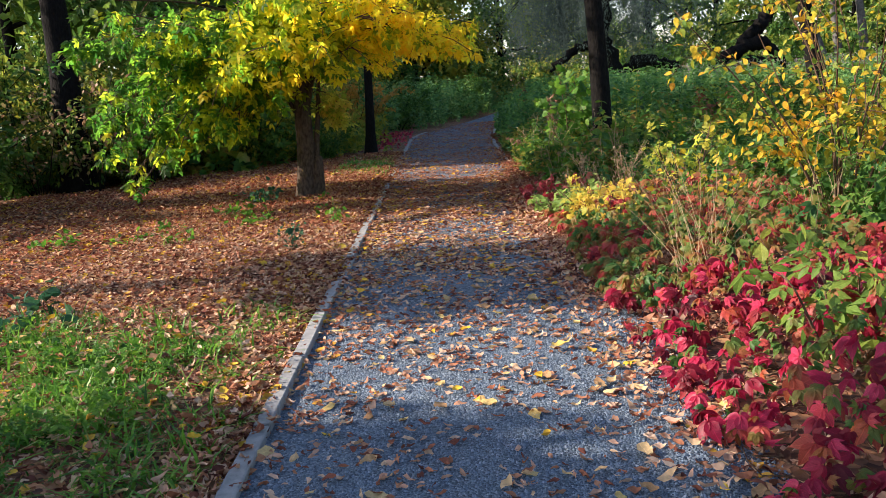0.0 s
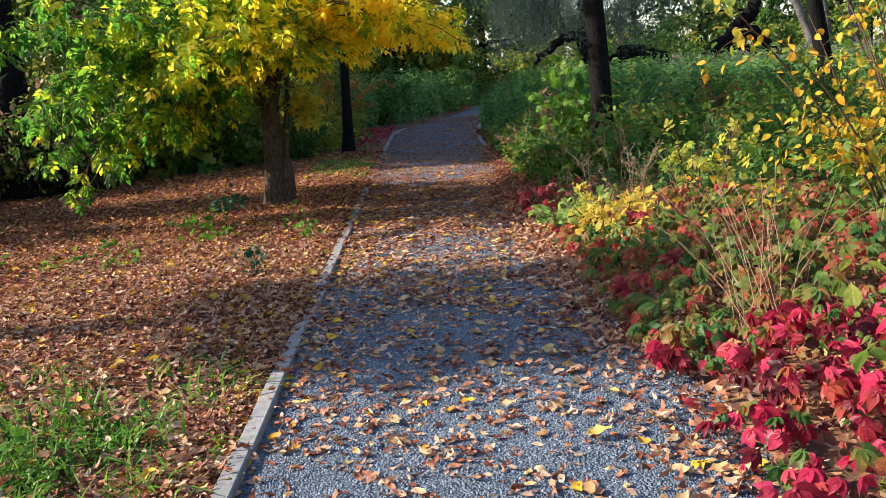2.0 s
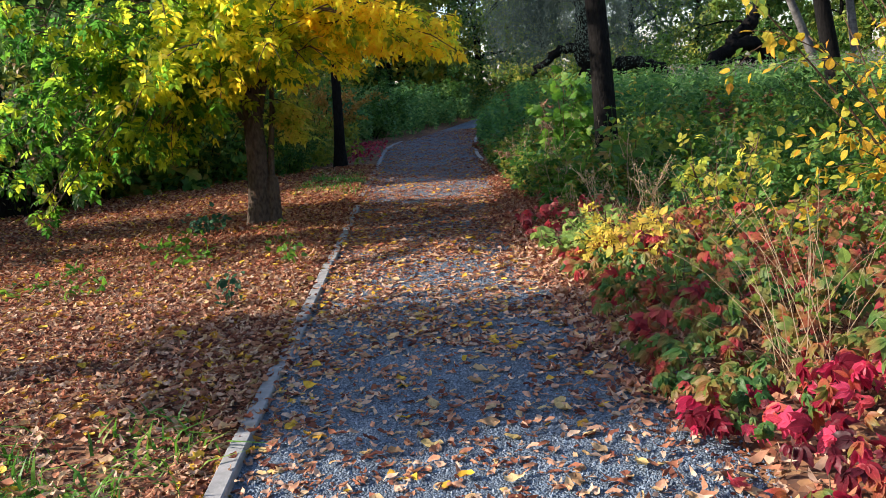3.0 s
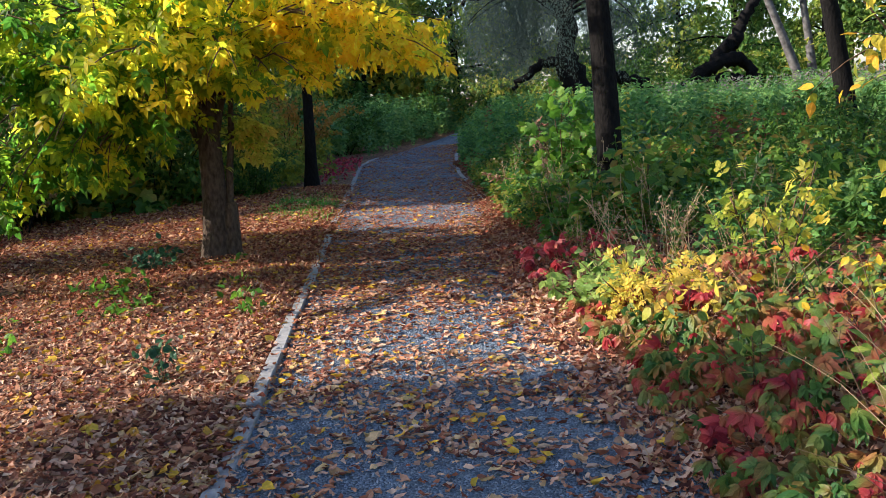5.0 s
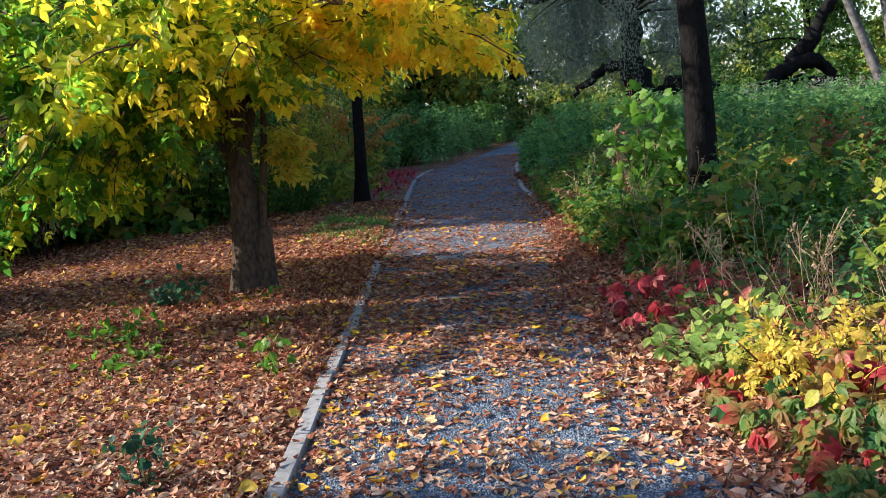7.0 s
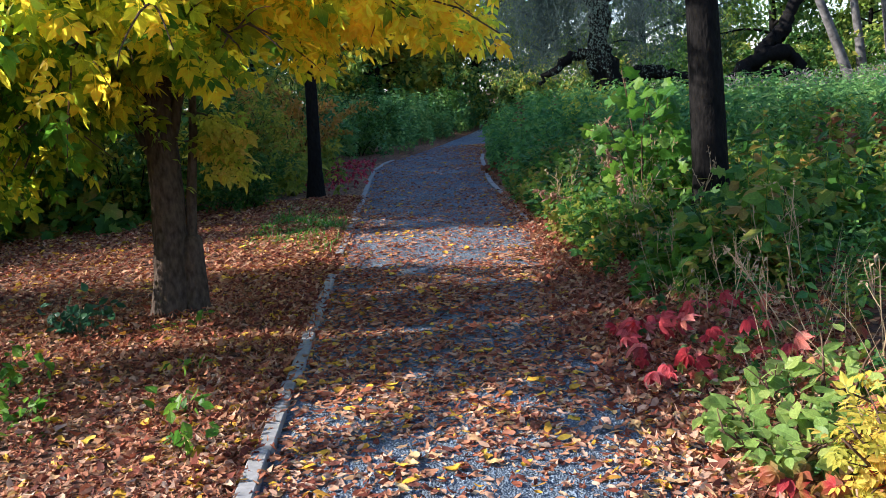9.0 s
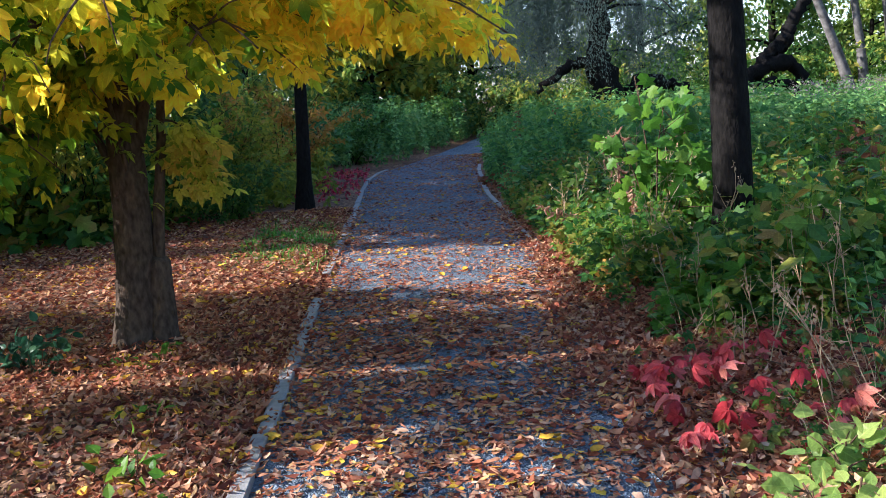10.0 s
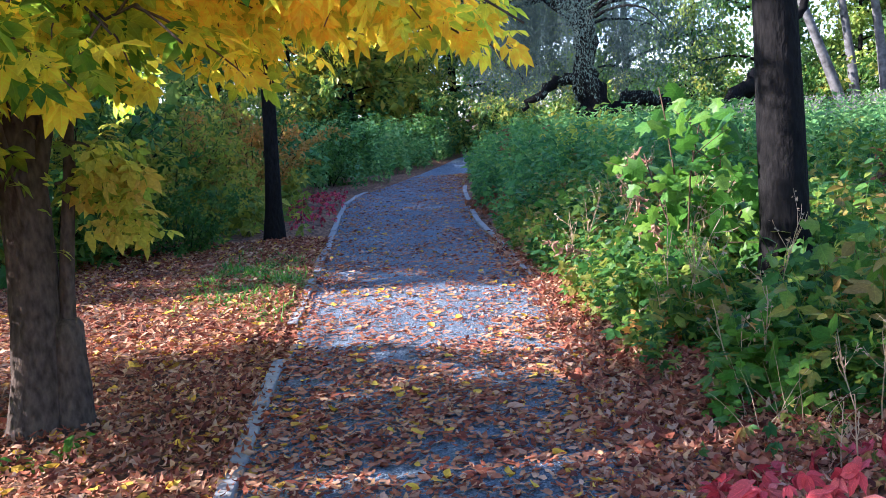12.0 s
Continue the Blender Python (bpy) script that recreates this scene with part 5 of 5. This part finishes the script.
# brambles and nettles
rh = np.random.default_rng(71)
NETTLES = [herb_shape(rh, 1.0, 10, 0.16, OVAL_LEAF) for _ in range(5)]
LOW = [herb_shape(rh, 1.0, 6, 0.34, THREE_MID, 0.3) for _ in range(5)]
NETTLES_FAR = [herb_shape(rh, 1.0, 11, 0.17, small_leaf(0.65)) for _ in range(6)]
LOW_FAR = [herb_shape(rh, 1.0, 6, 0.36, THREE_LIGHT, 0.3) for _ in range(4)]
TALL = [herb_shape(rh, 1.0, 14, 0.17, small_leaf(0.40)) for _ in range(5)]
BROAD = [herb_shape(rh, 1.0, 6, 0.36, MAPLE, 0.3) for _ in range(4)]


def field(label, mat, shapes, n, x0, x1, y0, y1, lo, hi, rng, category="plants", name="undergrowth", keep=None):
    groups = max(6, n // 9)
    who = rng.integers(0, groups, n)
    cx, cy, ch = rng.uniform(x0, x1, groups), rng.uniform(y0, y1, groups), rng.uniform(0.72, 1.15, groups)
    x, y, tall = cx[who] + 0.26 * rng.standard_normal(n), cy[who] + 0.26 * rng.standard_normal(n), ch[who]
    k = x > path_right(y) + 0.08 + 0.08 * waves(x, y, 3.0) if x0 > 0 else x < path_left(y) - 0.12 + 0.1 * waves(x, y, 3.0)
    if keep is not None:
        k &= keep(x, y)
    x, y, tall = x[k], y[k], tall[k]
    out = np.maximum(x - path_right(y), path_left(y) - x)
    s = rng.uniform(lo, hi, len(x)) * np.clip(0.55 + 0.5 * out, 0.55, 1.0) * tall
    return tagged(part(name, herb_field(shapes, x, y, s, rng), mat), label, category, kind="stuff")


field("tangle of green brambles and nettles beside the path", L_BANK, LOW, 900, 1.1, 6.5, 11.8, 19.5, 0.30, 0.75, rh)
field("leafy green brambles crowding the path edge", L_BANK, LOW, 420, 1.1, 2.3, 12.2, 21.0, 0.35, 0.7, rh)
field("broad-leaved green plants crowding the path edge", L_BANK, BROAD, 150, 1.15, 2.4, 12.6, 20.0, 0.35, 0.75, rh)
field("green nettles standing round the dark trunk", L_BANK, NETTLES, 460, 1.3, 7.0, 12.2, 20.0, 0.45, 1.05, rh)
field("broad-leaved seedlings among brambles", L_BANK, BROAD, 260, 1.4, 6.0, 12.9, 18.0, 0.25, 0.55, rh)
field("withered brown leaves hanging among the brambles", L_ORANGE, BROAD, 70, 1.35, 5.0, 11.6, 17.0, 0.25, 0.6, rh)
field("bright maple seedlings on the bank", L_FRESH, BROAD, 90, 1.3, 4.5, 11.8, 19.0, 0.3, 0.7, rh)
field("low brambles and weeds between creeper and trunk", L_BANK, LOW, 260, 1.35, 4.6, 9.6, 12.6, 0.18, 0.42, rh)
field("low green weeds behind the yellow shrub", L_HERB, NETTLES, 130, 1.9, 4.8, 9.6, 12.4, 0.25, 0.6, rh)
field("dark brambles behind the creeper bank", L_GREEN, LOW_FAR, 480, 2.9, 8.0, 4.0, 12.0, 0.4, 0.8, rh)
field("dense green nettles lining the far path", L_HERB, NETTLES_FAR, 1500, 1.15, 6.5, 18.5, 33.0, 0.6, 1.35, rh)
field("meadow of tall goldenrod and nettles in the clearing", L_MEADOW, TALL, 2400, 4.0, 20.0, 18.0, 36.0, 0.75, 1.45, rh, name="meadow")
field("tall herbs along the far bend", L_HERB, TALL, 900, 2.5, 12.0, 31.0, 44.0, 1.0, 1.5, rh, name="meadow")

field("yellow-green saplings scattered through the nettles", L_SAPLING, NETTLES_FAR, 55, 1.6, 6.5, 15.5, 25.0, 0.7, 1.45, rh)
field("russet dock stems scattered through the meadow", L_RUST, NETTLES_FAR, 90, 1.5, 9.0, 14.5, 27.0, 0.6, 1.2, rh)


def seed_heads(rng, n):
    g = Geo()
    x, y = rng.uniform(6.0, 16, n), rng.uniform(20, 31, n)
    k = waves(x, y, 0.5) > 0.0
    x, y = x[k], y[k]
    for dz in range(9):
        m = len(x)
        p = np.stack([x + 0.06 * rng.standard_normal(m), y + 0.06 * rng.standard_normal(m), 1.12 + 0.035 * dz + 0.12 * rng.random(m)], -1)
        scatter(g, TINY_LEAF, p, rng.standard_normal((m, 3)) + np.array([0, 0, 0.5]), rng.standard_normal((m, 3)), 0.055 * rng.uniform(0.6, 1.2, m))
    return g


tagged(part("seed_heads", seed_heads(rh, 480), L_SEED), "grey-mauve fluffy seed heads over the meadow", "seed heads", kind="stuff")

# left far bank, behind the slim tree
field("dense green nettle bank along the bend", L_MEADOW, NETTLES_FAR, 1500, -5.0, 3.0, 27.8, 46.0, 1.15, 1.7, rh)
field("green and yellow undergrowth under the trees", L_UNDER, LOW_FAR, 800, -8.0, -1.9, 18.5, 27.0, 0.5, 1.1, rh)
# dark bank leaves picked here put the hollow's shade into the colour
field("undergrowth with the wood's shade in its dark leaf colour", L_BANK, BROAD, 260, -11.0, -3.6, 17.5, 20.0, 0.4, 0.9, rh)
field("olive undergrowth beneath the wood", L_UNDER, BROAD, 420, -8.0, -2.2, 20.0, 27.5, 0.5, 1.2, rh)

field("low broad weeds among the near grass", L_FRESH, LOW, 420, -3.9, -1.7, 2.2, 5.4, 0.12, 0.28, rh)

# small plants on the leaf carpet
for at, h, s, n in [((-3.6, 9.6, 0), 0.22, 0.5, 120), ((-2.55, 11.0, 0), 0.30, 0.4, 110), ((-2.3, 10.4, 0), 0.26, 0.34, 90), ((-1.85, 12.25, 0), 0.16, 0.25, 50), ((-1.4, 10.3, 0), 0.22, 0.1, 24), ((-1.25, 9.9, 0), 0.2, 0.1, 20), ((-1.5, 11.2, 0), 0.12, 0.12, 24), ((-3.2, 10.1, 0), 0.2, 0.3, 70), ((-4.3, 9.5, 0), 0.24, 0.4, 80), ((-2.9, 9.2, 0), 0.2, 0.3, 60)]:
    shrub("seedling", "small green seedling rising from the leaf carpet", "plant", at, h, s, max(3, n // 14), n, 0.085, OVAL_LEAF, L_FRESH, TWIG, r, 0.5, 0.25, 3, group="seedlings on the leaf carpet", rad=0.004)

for at, h, spread, n, size, words in [((-1.5, 8.33, 0), 0.34, 0.05, 60, 0.062, "dark blue-green oak seedling alone among fallen leaves"), ((-2.9, 5.95, 0), 0.36, 0.28, 60, 0.12, "broad-leaved blue-green weed at the grass edge"), ((-2.55, 12.3, 0), 0.34, 0.36, 130, 0.08, "low dark green bush in the golden tree's shade")]:
    shrub("dark_seedling", words, "plant", at, h, spread, max(4, n // 12), n, size, BROAD_LEAF, L_DUSK, TWIG, r, 0.5, 0.15, 3, group="dark seedlings", rad=0.004)

# ---- the wood on the left ----
r = np.random.default_rng(81)
SHRUBS = [
    shrub("thicket_shrub", "dense thicket shrub with green and faded leaves", "shrub", (-5.7, 17.5, 0), 2.6, 1.6, 14, 3000, 0.155, TINY_LEAF, L_THICK, BARK_SHADED, r, 0.6, 0.1, 7, group="thicket shrubs"),
    shrub("thicket_shrub", "leafy dark green thicket shrub", "shrub", (-4.2, 18.6, 0), 2.4, 1.7, 14, 3000, 0.155, TINY_LEAF, L_GREEN, BARK_SHADED, r, 0.6, 0.1, 7, group="thicket shrubs"),
    shrub("thicket_shrub", "sparse thicket shrub with olive and orange leaves", "shrub", (-7.6, 16.7, 0), 2.3, 1.5, 14, 2400, 0.11, TINY_LEAF, L_UNDER, BARK_SHADED, r, 0.6, 0.1, 7, group="thicket shrubs"),
    shrub("thicket_shrub", "orange-leaved shrub beside the far path", "shrub", (-2.6, 24.5, 0), 2.0, 1.1, 12, 3500, 0.11, TINY_LEAF, L_ORANGE, BARK_SHADED, r, 0.6, 0.1, 6, group="thicket shrubs"),
    shrub("thicket_shrub", "far leafy shrub closing the wood edge", "shrub", (24.0, 58.0, 0), 5.5, 3.6, 8, 2600, 0.34, TINY_LEAF, L_WOOD, BARK_SHADED, r, 0.6, 0.05, 6, group="thicket shrubs", rad=0.03),
    shrub("thicket_shrub", "olive and yellow sapling thicket under the trees", "shrub", (-4.6, 18.3, 0), 2.3, 1.4, 12, 3200, 0.125, TINY_LEAF, L_UNDER, BARK_SHADED, r, 0.6, 0.12, 6, group="thicket shrubs"),
    shrub("thicket_shrub", "distant shrub with green and faded leaves", "shrub", (6.4, 43.0, 0), 2.6, 1.6, 8, 1500, 0.2, TINY_LEAF, L_THICK, BARK_SHADED, r, 0.6, 0.1, 5, group="thicket shrubs"),
    shrub("thicket_shrub", "distant dark green shrub", "shrub", (12.4, 44.6, 0), 2.6, 1.7, 8, 1500, 0.2, TINY_LEAF, L_GREEN, BARK_SHADED, r, 0.6, 0.1, 5, group="thicket shrubs"),
]
# the first four copies stand unseen, added to shade the leaf floor
for i, x, y, s, a in [(0, -7.7, 12.0, 1.0, 40), (1, -8.1, 13.3, 1.15, 200), (0, -8.6, 14.2, 0.75, 130), (1, -8.4, 11.2, 0.9, 10), (0, -8.8, 17.4, 1.2, 40), (2, -6.0, 16.9, 0.6, 110), (5, -3.7, 19.3, 0.85, 0), (5, -5.0, 20.8, 1.0, 90), (5, -6.2, 18.9, 1.05, 200), (5, -4.4, 23.6, 1.0, 300), (5, -2.9, 21.9, 0.6, 30), (1, 5.6, 14.5, 0.5, 70), (1, 6.4, 16.2, 0.6, 150), (1, 4.7, 12.4, 0.4, 220), (0, -6.9, 16.4, 0.7, 75), (1, -7.7, 16.0, 0.6, 300), (1, -6.9, 17.4, 1.0, 80), (0, -5.6, 20.4, 1.0, 150), (5, -3.4, 21.8, 0.9, 200), (1, -8.6, 19.0, 1.0, 20), (0, -10.5, 17.2, 1.15, 70), (5, -3.9, 25.0, 1.1, 10), (0, -6.0, 24.0, 1.3, 100), (1, -11.5, 21.0, 1.2, 130), (0, -8.0, 23.0, 1.0, 250), (1, -1.6, 30.5, 0.85, 90), (0, -4.0, 29.5, 1.2, 15), (7, 0.9, 38.5, 0.9, 60), (0, -7.5, 28.0, 1.6, 310), (1, -10.5, 26.0, 1.7, 45), (3, -3.6, 23.0, 0.8, 100), (1, -2.7, 19.4, 0.45, 12), (0, -10.5, 17.6, 1.5, 190), (7, 4.2, 47.0, 1.5, 22), (6, 7.5, 46.0, 1.4, 72), (7, 10.5, 44.5, 1.3, 150), (6, 14.0, 46.0, 1.25, 99), (7, 16.5, 44.5, 1.3, 10), (6, 18.2, 45.6, 1.4, 30), (7, 20.2, 46.2, 1.5, 130), (6, 22.2, 44.5, 1.3, 70), (6, 19.5, 40.5, 0.7, 60), (7, 21.5, 36.0, 0.65, 200), (0, 22.0, 31.5, 1.2, 12), (1, 20.5, 27.0, 1.2, 70), (0, 17.5, 23.5, 1.1, 130), (1, 13.5, 19.5, 0.9, 220), (0, 9.6, 15.6, 0.8, 33), (6, 2.2, 50.5, 1.5, 120), (7, -1.5, 45.0, 1.4, 9), (6, -5.0, 41.0, 1.5, 40), (7, 12.5, 53.0, 1.4, 80), (6, 17.0, 51.0, 1.5, 100), (4, -18.0, 62.0, 1.18, 0), (4, -11.0, 64.0, 1.18, 50), (4, -4.0, 66.0, 1.23, 90), (4, 2.0, 68.0, 1.18, 140), (4, 8.0, 68.0, 1.23, 10), (4, 14.0, 70.0, 1.05, 70), (4, 20.5, 66.0, 1.18, 120), (4, 27.0, 62.0, 1.18, 160), (4, 33.0, 56.0, 1.18, 200), (4, 36.0, 48.0, 1.18, 240), (4, 35.0, 40.0, 1.14, 280), (6, 11.2, 35.6, 0.55, 20), (7, 14.4, 35.8, 0.6, 80), (6, 5.2, 40.5, 1.1, 0), (7, 8.8, 41.0, 1.2, 44), (6, 3.6, 44.0, 1.3, 85)]:
    copy_thing(SHRUBS[i], pose(x, y, -0.05, 0, 0, a) @ Matrix.Diagonal((s, s, s, 1)))

for x, y, h, n in [(-6.3, 15.9, 2.3, 620), (-5.5, 16.3, 1.7, 420), (-7.3, 15.9, 2.0, 480)]:
    shrub("pale_shrub", "loose shrub with faded cream, rose and green leaves", "shrub", (x, y, 0), h, 0.9, 9, n, 0.10, OVAL_LEAF, L_FADED, BARK_SHADED, r, 0.6, 0.15, 5, group="pale shrubs at the thicket edge")

# ---- woodland trees round the place ----
r = np.random.default_rng(91)
WOODS = [
    tree("woodland_tree", "tall green woodland tree", (-8.5, 27.5, 0), r, 10.0, 0.2, (0.02, 0.01), 18, 0.22, 3.0, 0.55, 0.7, 4400, 0.31, small_leaf(0.6), L_WOOD, BARK_SHADED, 0.35, group="woodland trees"),
    tree("woodland_tree", "tall woodland tree turning yellow", (-9.0, 34.5, 0), r, 10.0, 0.18, (-0.02, 0.02), 18, 0.2, 2.8, 0.6, 0.7, 4400, 0.31, small_leaf(0.6), L_WOOD_Y, BARK_SHADED, 0.35, group="woodland trees"),
    tree("woodland_tree", "woodland tree with olive and orange leaves", (-1.2, 45.5, 0), r, 6.5, 0.16, (0.0, 0.0), 16, 0.15, 2.6, 0.6, 0.7, 3300, 0.35, small_leaf(0.6), L_UNDER, BARK_SHADED, 0.35, group="woodland trees"),
]
for i, x, y, s, a in [(1, -11.5, 29.5, 1.1, 70), (0, -15.0, 27.0, 1.2, 100), (0, -6.0, 43.0, 0.8, 140), (1, -3.5, 46.0, 0.75, 10), (2, 1.8, 48.5, 0.65, 50), (1, 0.2, 51.0, 0.8, 100),
                      (0, -10.0, 36.0, 0.95, 200), (0, 3.5, 52.0, 1.2, 20), (1, 7.0, 50.0, 1.2, 60), (0, 11.5, 49.0, 1.1, 90), (0, 25.0, 44.0, 1.2, 33), (1, 27.5, 45.5, 1.0, 95), (1, 21.5, 47.5, 0.8, 240), (1, 29.5, 38.0, 1.0, 75),
                      (0, 28.5, 35.0, 1.2, 120), (1, 26.5, 28.5, 0.95, 260), (0, 20.0, 24.5, 1.0, 310), (1, 16.0, 20.5, 0.9, 15), (0, -2.0, 55.0, 1.4, 280), (1, -8.0, 48.0, 1.4, 180), (0, -16.0, 40.0, 1.0, 60),
                      (0, 24.0, 49.5, 1.1, 5), (0, 31.0, 44.0, 1.2, 35), (0, -7.5, 42.0, 0.85, 66), (1, 0.5, 60.0, 1.4, 5), (0, 19.0, 52.0, 1.2, 45), (1, 17.2, 57.0, 1.1, 245), (1, 26.0, 31.0, 1.1, 200), (0, 30.0, 52.0, 1.5, 10), (1, 11.5, 14.5, 0.85, 205), (0, -18.0, 33.0, 1.3, 0), (2, -1.5, 47.0, 1.2, 130), (0, 8.5, 60.0, 1.5, 77), (0, 17.5, 13.0, 1.0, 20), (1, 13.0, 6.0, 0.9, 50), (0, 12.0, -3.0, 1.0, 80), (1, -6.0, -9.0, 1.0, 10), (0, 5.0, -12.0, 1.1, 60), (0, -17.0, -4.0, 1.0, 90)]:
    copy_thing(WOODS[i], pose(x, y, 0, 0, 0, a) @ Matrix.Diagonal((s, s, s, 1)))


# unseen tall trees over the left wood; high crowns added to shade the path
tree("high_shade_tree", "tall straight unseen tree, its high green crown added for shade", (-14.0, 17.5, 0), r, 14.0, 0.24, (0, 0), 16, 0.57, 2.2, 0.5, 0.6, 6000, 0.24, small_leaf(0.6), L_GREEN, BARK_SHADED, group="high-crowned trees")
tree("high_shade_tree", "tall unseen tree, its high yellowing crown added for shade", (-14.5, 23.0, 0), r, 14.5, 0.24, (0, 0), 16, 0.57, 2.4, 0.5, 0.6, 6000, 0.24, small_leaf(0.6), L_WOOD_Y, BARK_SHADED, group="high-crowned trees")


# trees added over the thicket; their crowns keep sky light off the hollow
for x, y, h, mat, words in [(-6.2, 20.6, 9.0, L_WOOD, "leafy green tree added to darken the thicket"), (-9.4, 20.0, 9.5, L_WOOD, "broad green tree added over the thicket for shade"), (-7.6, 23.6, 9.0, L_WOOD, "green tree added deep in the thicket for shade")]:
    tree("sky_block_tree", words, (x, y, 0), r, h, 0.17, (0.0, 0.0), 16, 0.34, 2.7, 0.35, 0.5, 5200, 0.3, small_leaf(0.6), mat, BARK_SHADED, 0.35, group="thicket trees")


def pale_tree(at, lean, height, rad, rng):
    return tree("pale_tree", "slender pale-barked leaning tree in the far wood", at, rng, height, rad, lean, 8, 0.55, 2.2, 0.6, 0.6, 2200, 0.24, small_leaf(0.6), L_WOOD_Y, BARK_PALE, 0.3, group="pale trees")


pale_tree((18.3, 42.0, 0), (-0.38, 0), 10, 0.24, r)
pale_tree((18.9, 42.6, 0), (-0.12, 0), 10, 0.22, r)
pale_tree((19.9, 42.2, 0), (-0.10, 0), 10, 0.24, r)


# ---- the old willow ----
def willow():
    rng = np.random.default_rng(101)
    root = thing("weeping_willow", "old weeping willow with crooked dark limbs and grey-green veils", "tree", (7.2, 37.5, 0))
    trunk = Geo()
    pts = np.array([(0.3, 0, -0.1), (0.1, 0, 0.8), (-0.2, 0, 1.8), (-0.5, 0, 2.6), (-0.4, 0, 3.6), (-0.6, 0, 4.8), (-0.2, 0, 6.2), (0.2, 0, 7.6)])
    k = np.linspace(0, 0.9999, 22)
    q, _ = along_line(pts, k)
    tube(trunk, q + 0.05 * rng.standard_normal(q.shape), np.interp(k, np.linspace(0, 1, 8), [0.75, 0.6, 0.5, 0.45, 0.38, 0.32, 0.25, 0.12]) * (1 + 0.10 * rng.standard_normal(22)), 14, 0.06, rng)
    part("trunk", trunk, BARK_SHADED, root, smooth=True)
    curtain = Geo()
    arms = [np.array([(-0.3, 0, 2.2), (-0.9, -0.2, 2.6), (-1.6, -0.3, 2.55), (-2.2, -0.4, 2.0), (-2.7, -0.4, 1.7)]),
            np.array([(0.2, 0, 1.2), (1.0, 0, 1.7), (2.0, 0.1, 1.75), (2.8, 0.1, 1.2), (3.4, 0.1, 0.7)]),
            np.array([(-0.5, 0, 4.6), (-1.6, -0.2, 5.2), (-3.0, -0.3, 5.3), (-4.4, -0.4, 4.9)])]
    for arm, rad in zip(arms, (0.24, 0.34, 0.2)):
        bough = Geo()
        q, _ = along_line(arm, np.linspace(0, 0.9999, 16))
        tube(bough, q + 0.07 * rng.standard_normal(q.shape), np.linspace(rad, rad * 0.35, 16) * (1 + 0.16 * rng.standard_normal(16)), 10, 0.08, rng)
        part("bough", bough, BARK_SHADED, root, smooth=True)
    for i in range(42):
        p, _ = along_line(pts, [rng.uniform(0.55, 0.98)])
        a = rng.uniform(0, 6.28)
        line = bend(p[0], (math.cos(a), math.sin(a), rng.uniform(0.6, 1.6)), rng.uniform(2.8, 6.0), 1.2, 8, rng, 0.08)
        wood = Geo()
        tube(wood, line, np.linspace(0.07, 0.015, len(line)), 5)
        part("limb", wood, BARK_SHADED, root, smooth=True)
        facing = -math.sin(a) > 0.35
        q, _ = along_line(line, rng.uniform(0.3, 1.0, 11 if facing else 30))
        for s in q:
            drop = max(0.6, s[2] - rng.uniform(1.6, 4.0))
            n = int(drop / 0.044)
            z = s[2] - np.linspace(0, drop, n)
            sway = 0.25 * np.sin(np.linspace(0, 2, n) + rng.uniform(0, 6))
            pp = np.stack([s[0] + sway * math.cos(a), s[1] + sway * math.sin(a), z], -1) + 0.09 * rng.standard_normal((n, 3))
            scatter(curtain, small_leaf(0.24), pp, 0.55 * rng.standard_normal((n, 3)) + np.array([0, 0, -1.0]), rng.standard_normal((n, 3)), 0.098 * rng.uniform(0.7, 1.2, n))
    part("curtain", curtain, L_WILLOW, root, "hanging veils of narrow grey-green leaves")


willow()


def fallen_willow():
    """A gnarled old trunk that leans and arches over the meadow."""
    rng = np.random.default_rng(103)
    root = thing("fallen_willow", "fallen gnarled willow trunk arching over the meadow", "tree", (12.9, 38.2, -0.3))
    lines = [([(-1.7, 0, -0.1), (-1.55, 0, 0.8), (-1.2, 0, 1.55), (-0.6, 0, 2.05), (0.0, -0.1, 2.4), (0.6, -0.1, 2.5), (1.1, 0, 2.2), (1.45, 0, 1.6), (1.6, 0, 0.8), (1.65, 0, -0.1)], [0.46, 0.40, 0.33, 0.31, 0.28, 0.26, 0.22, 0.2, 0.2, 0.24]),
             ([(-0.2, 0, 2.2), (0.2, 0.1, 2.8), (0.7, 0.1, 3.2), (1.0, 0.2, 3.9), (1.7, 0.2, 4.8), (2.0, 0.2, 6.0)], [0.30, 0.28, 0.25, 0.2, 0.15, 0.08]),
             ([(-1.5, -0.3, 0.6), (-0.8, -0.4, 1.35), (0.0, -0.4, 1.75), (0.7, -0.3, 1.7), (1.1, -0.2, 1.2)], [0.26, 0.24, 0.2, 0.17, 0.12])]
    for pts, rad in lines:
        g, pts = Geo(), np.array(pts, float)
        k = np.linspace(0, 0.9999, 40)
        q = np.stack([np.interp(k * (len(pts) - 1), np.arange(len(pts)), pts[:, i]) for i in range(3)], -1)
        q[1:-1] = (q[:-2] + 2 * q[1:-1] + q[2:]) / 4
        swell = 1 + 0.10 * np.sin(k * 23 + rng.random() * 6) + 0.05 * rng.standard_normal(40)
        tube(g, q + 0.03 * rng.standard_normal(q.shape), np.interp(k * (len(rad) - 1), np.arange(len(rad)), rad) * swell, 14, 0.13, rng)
        part("trunk", g, BARK_SHADED, root, smooth=True)


fallen_willow()
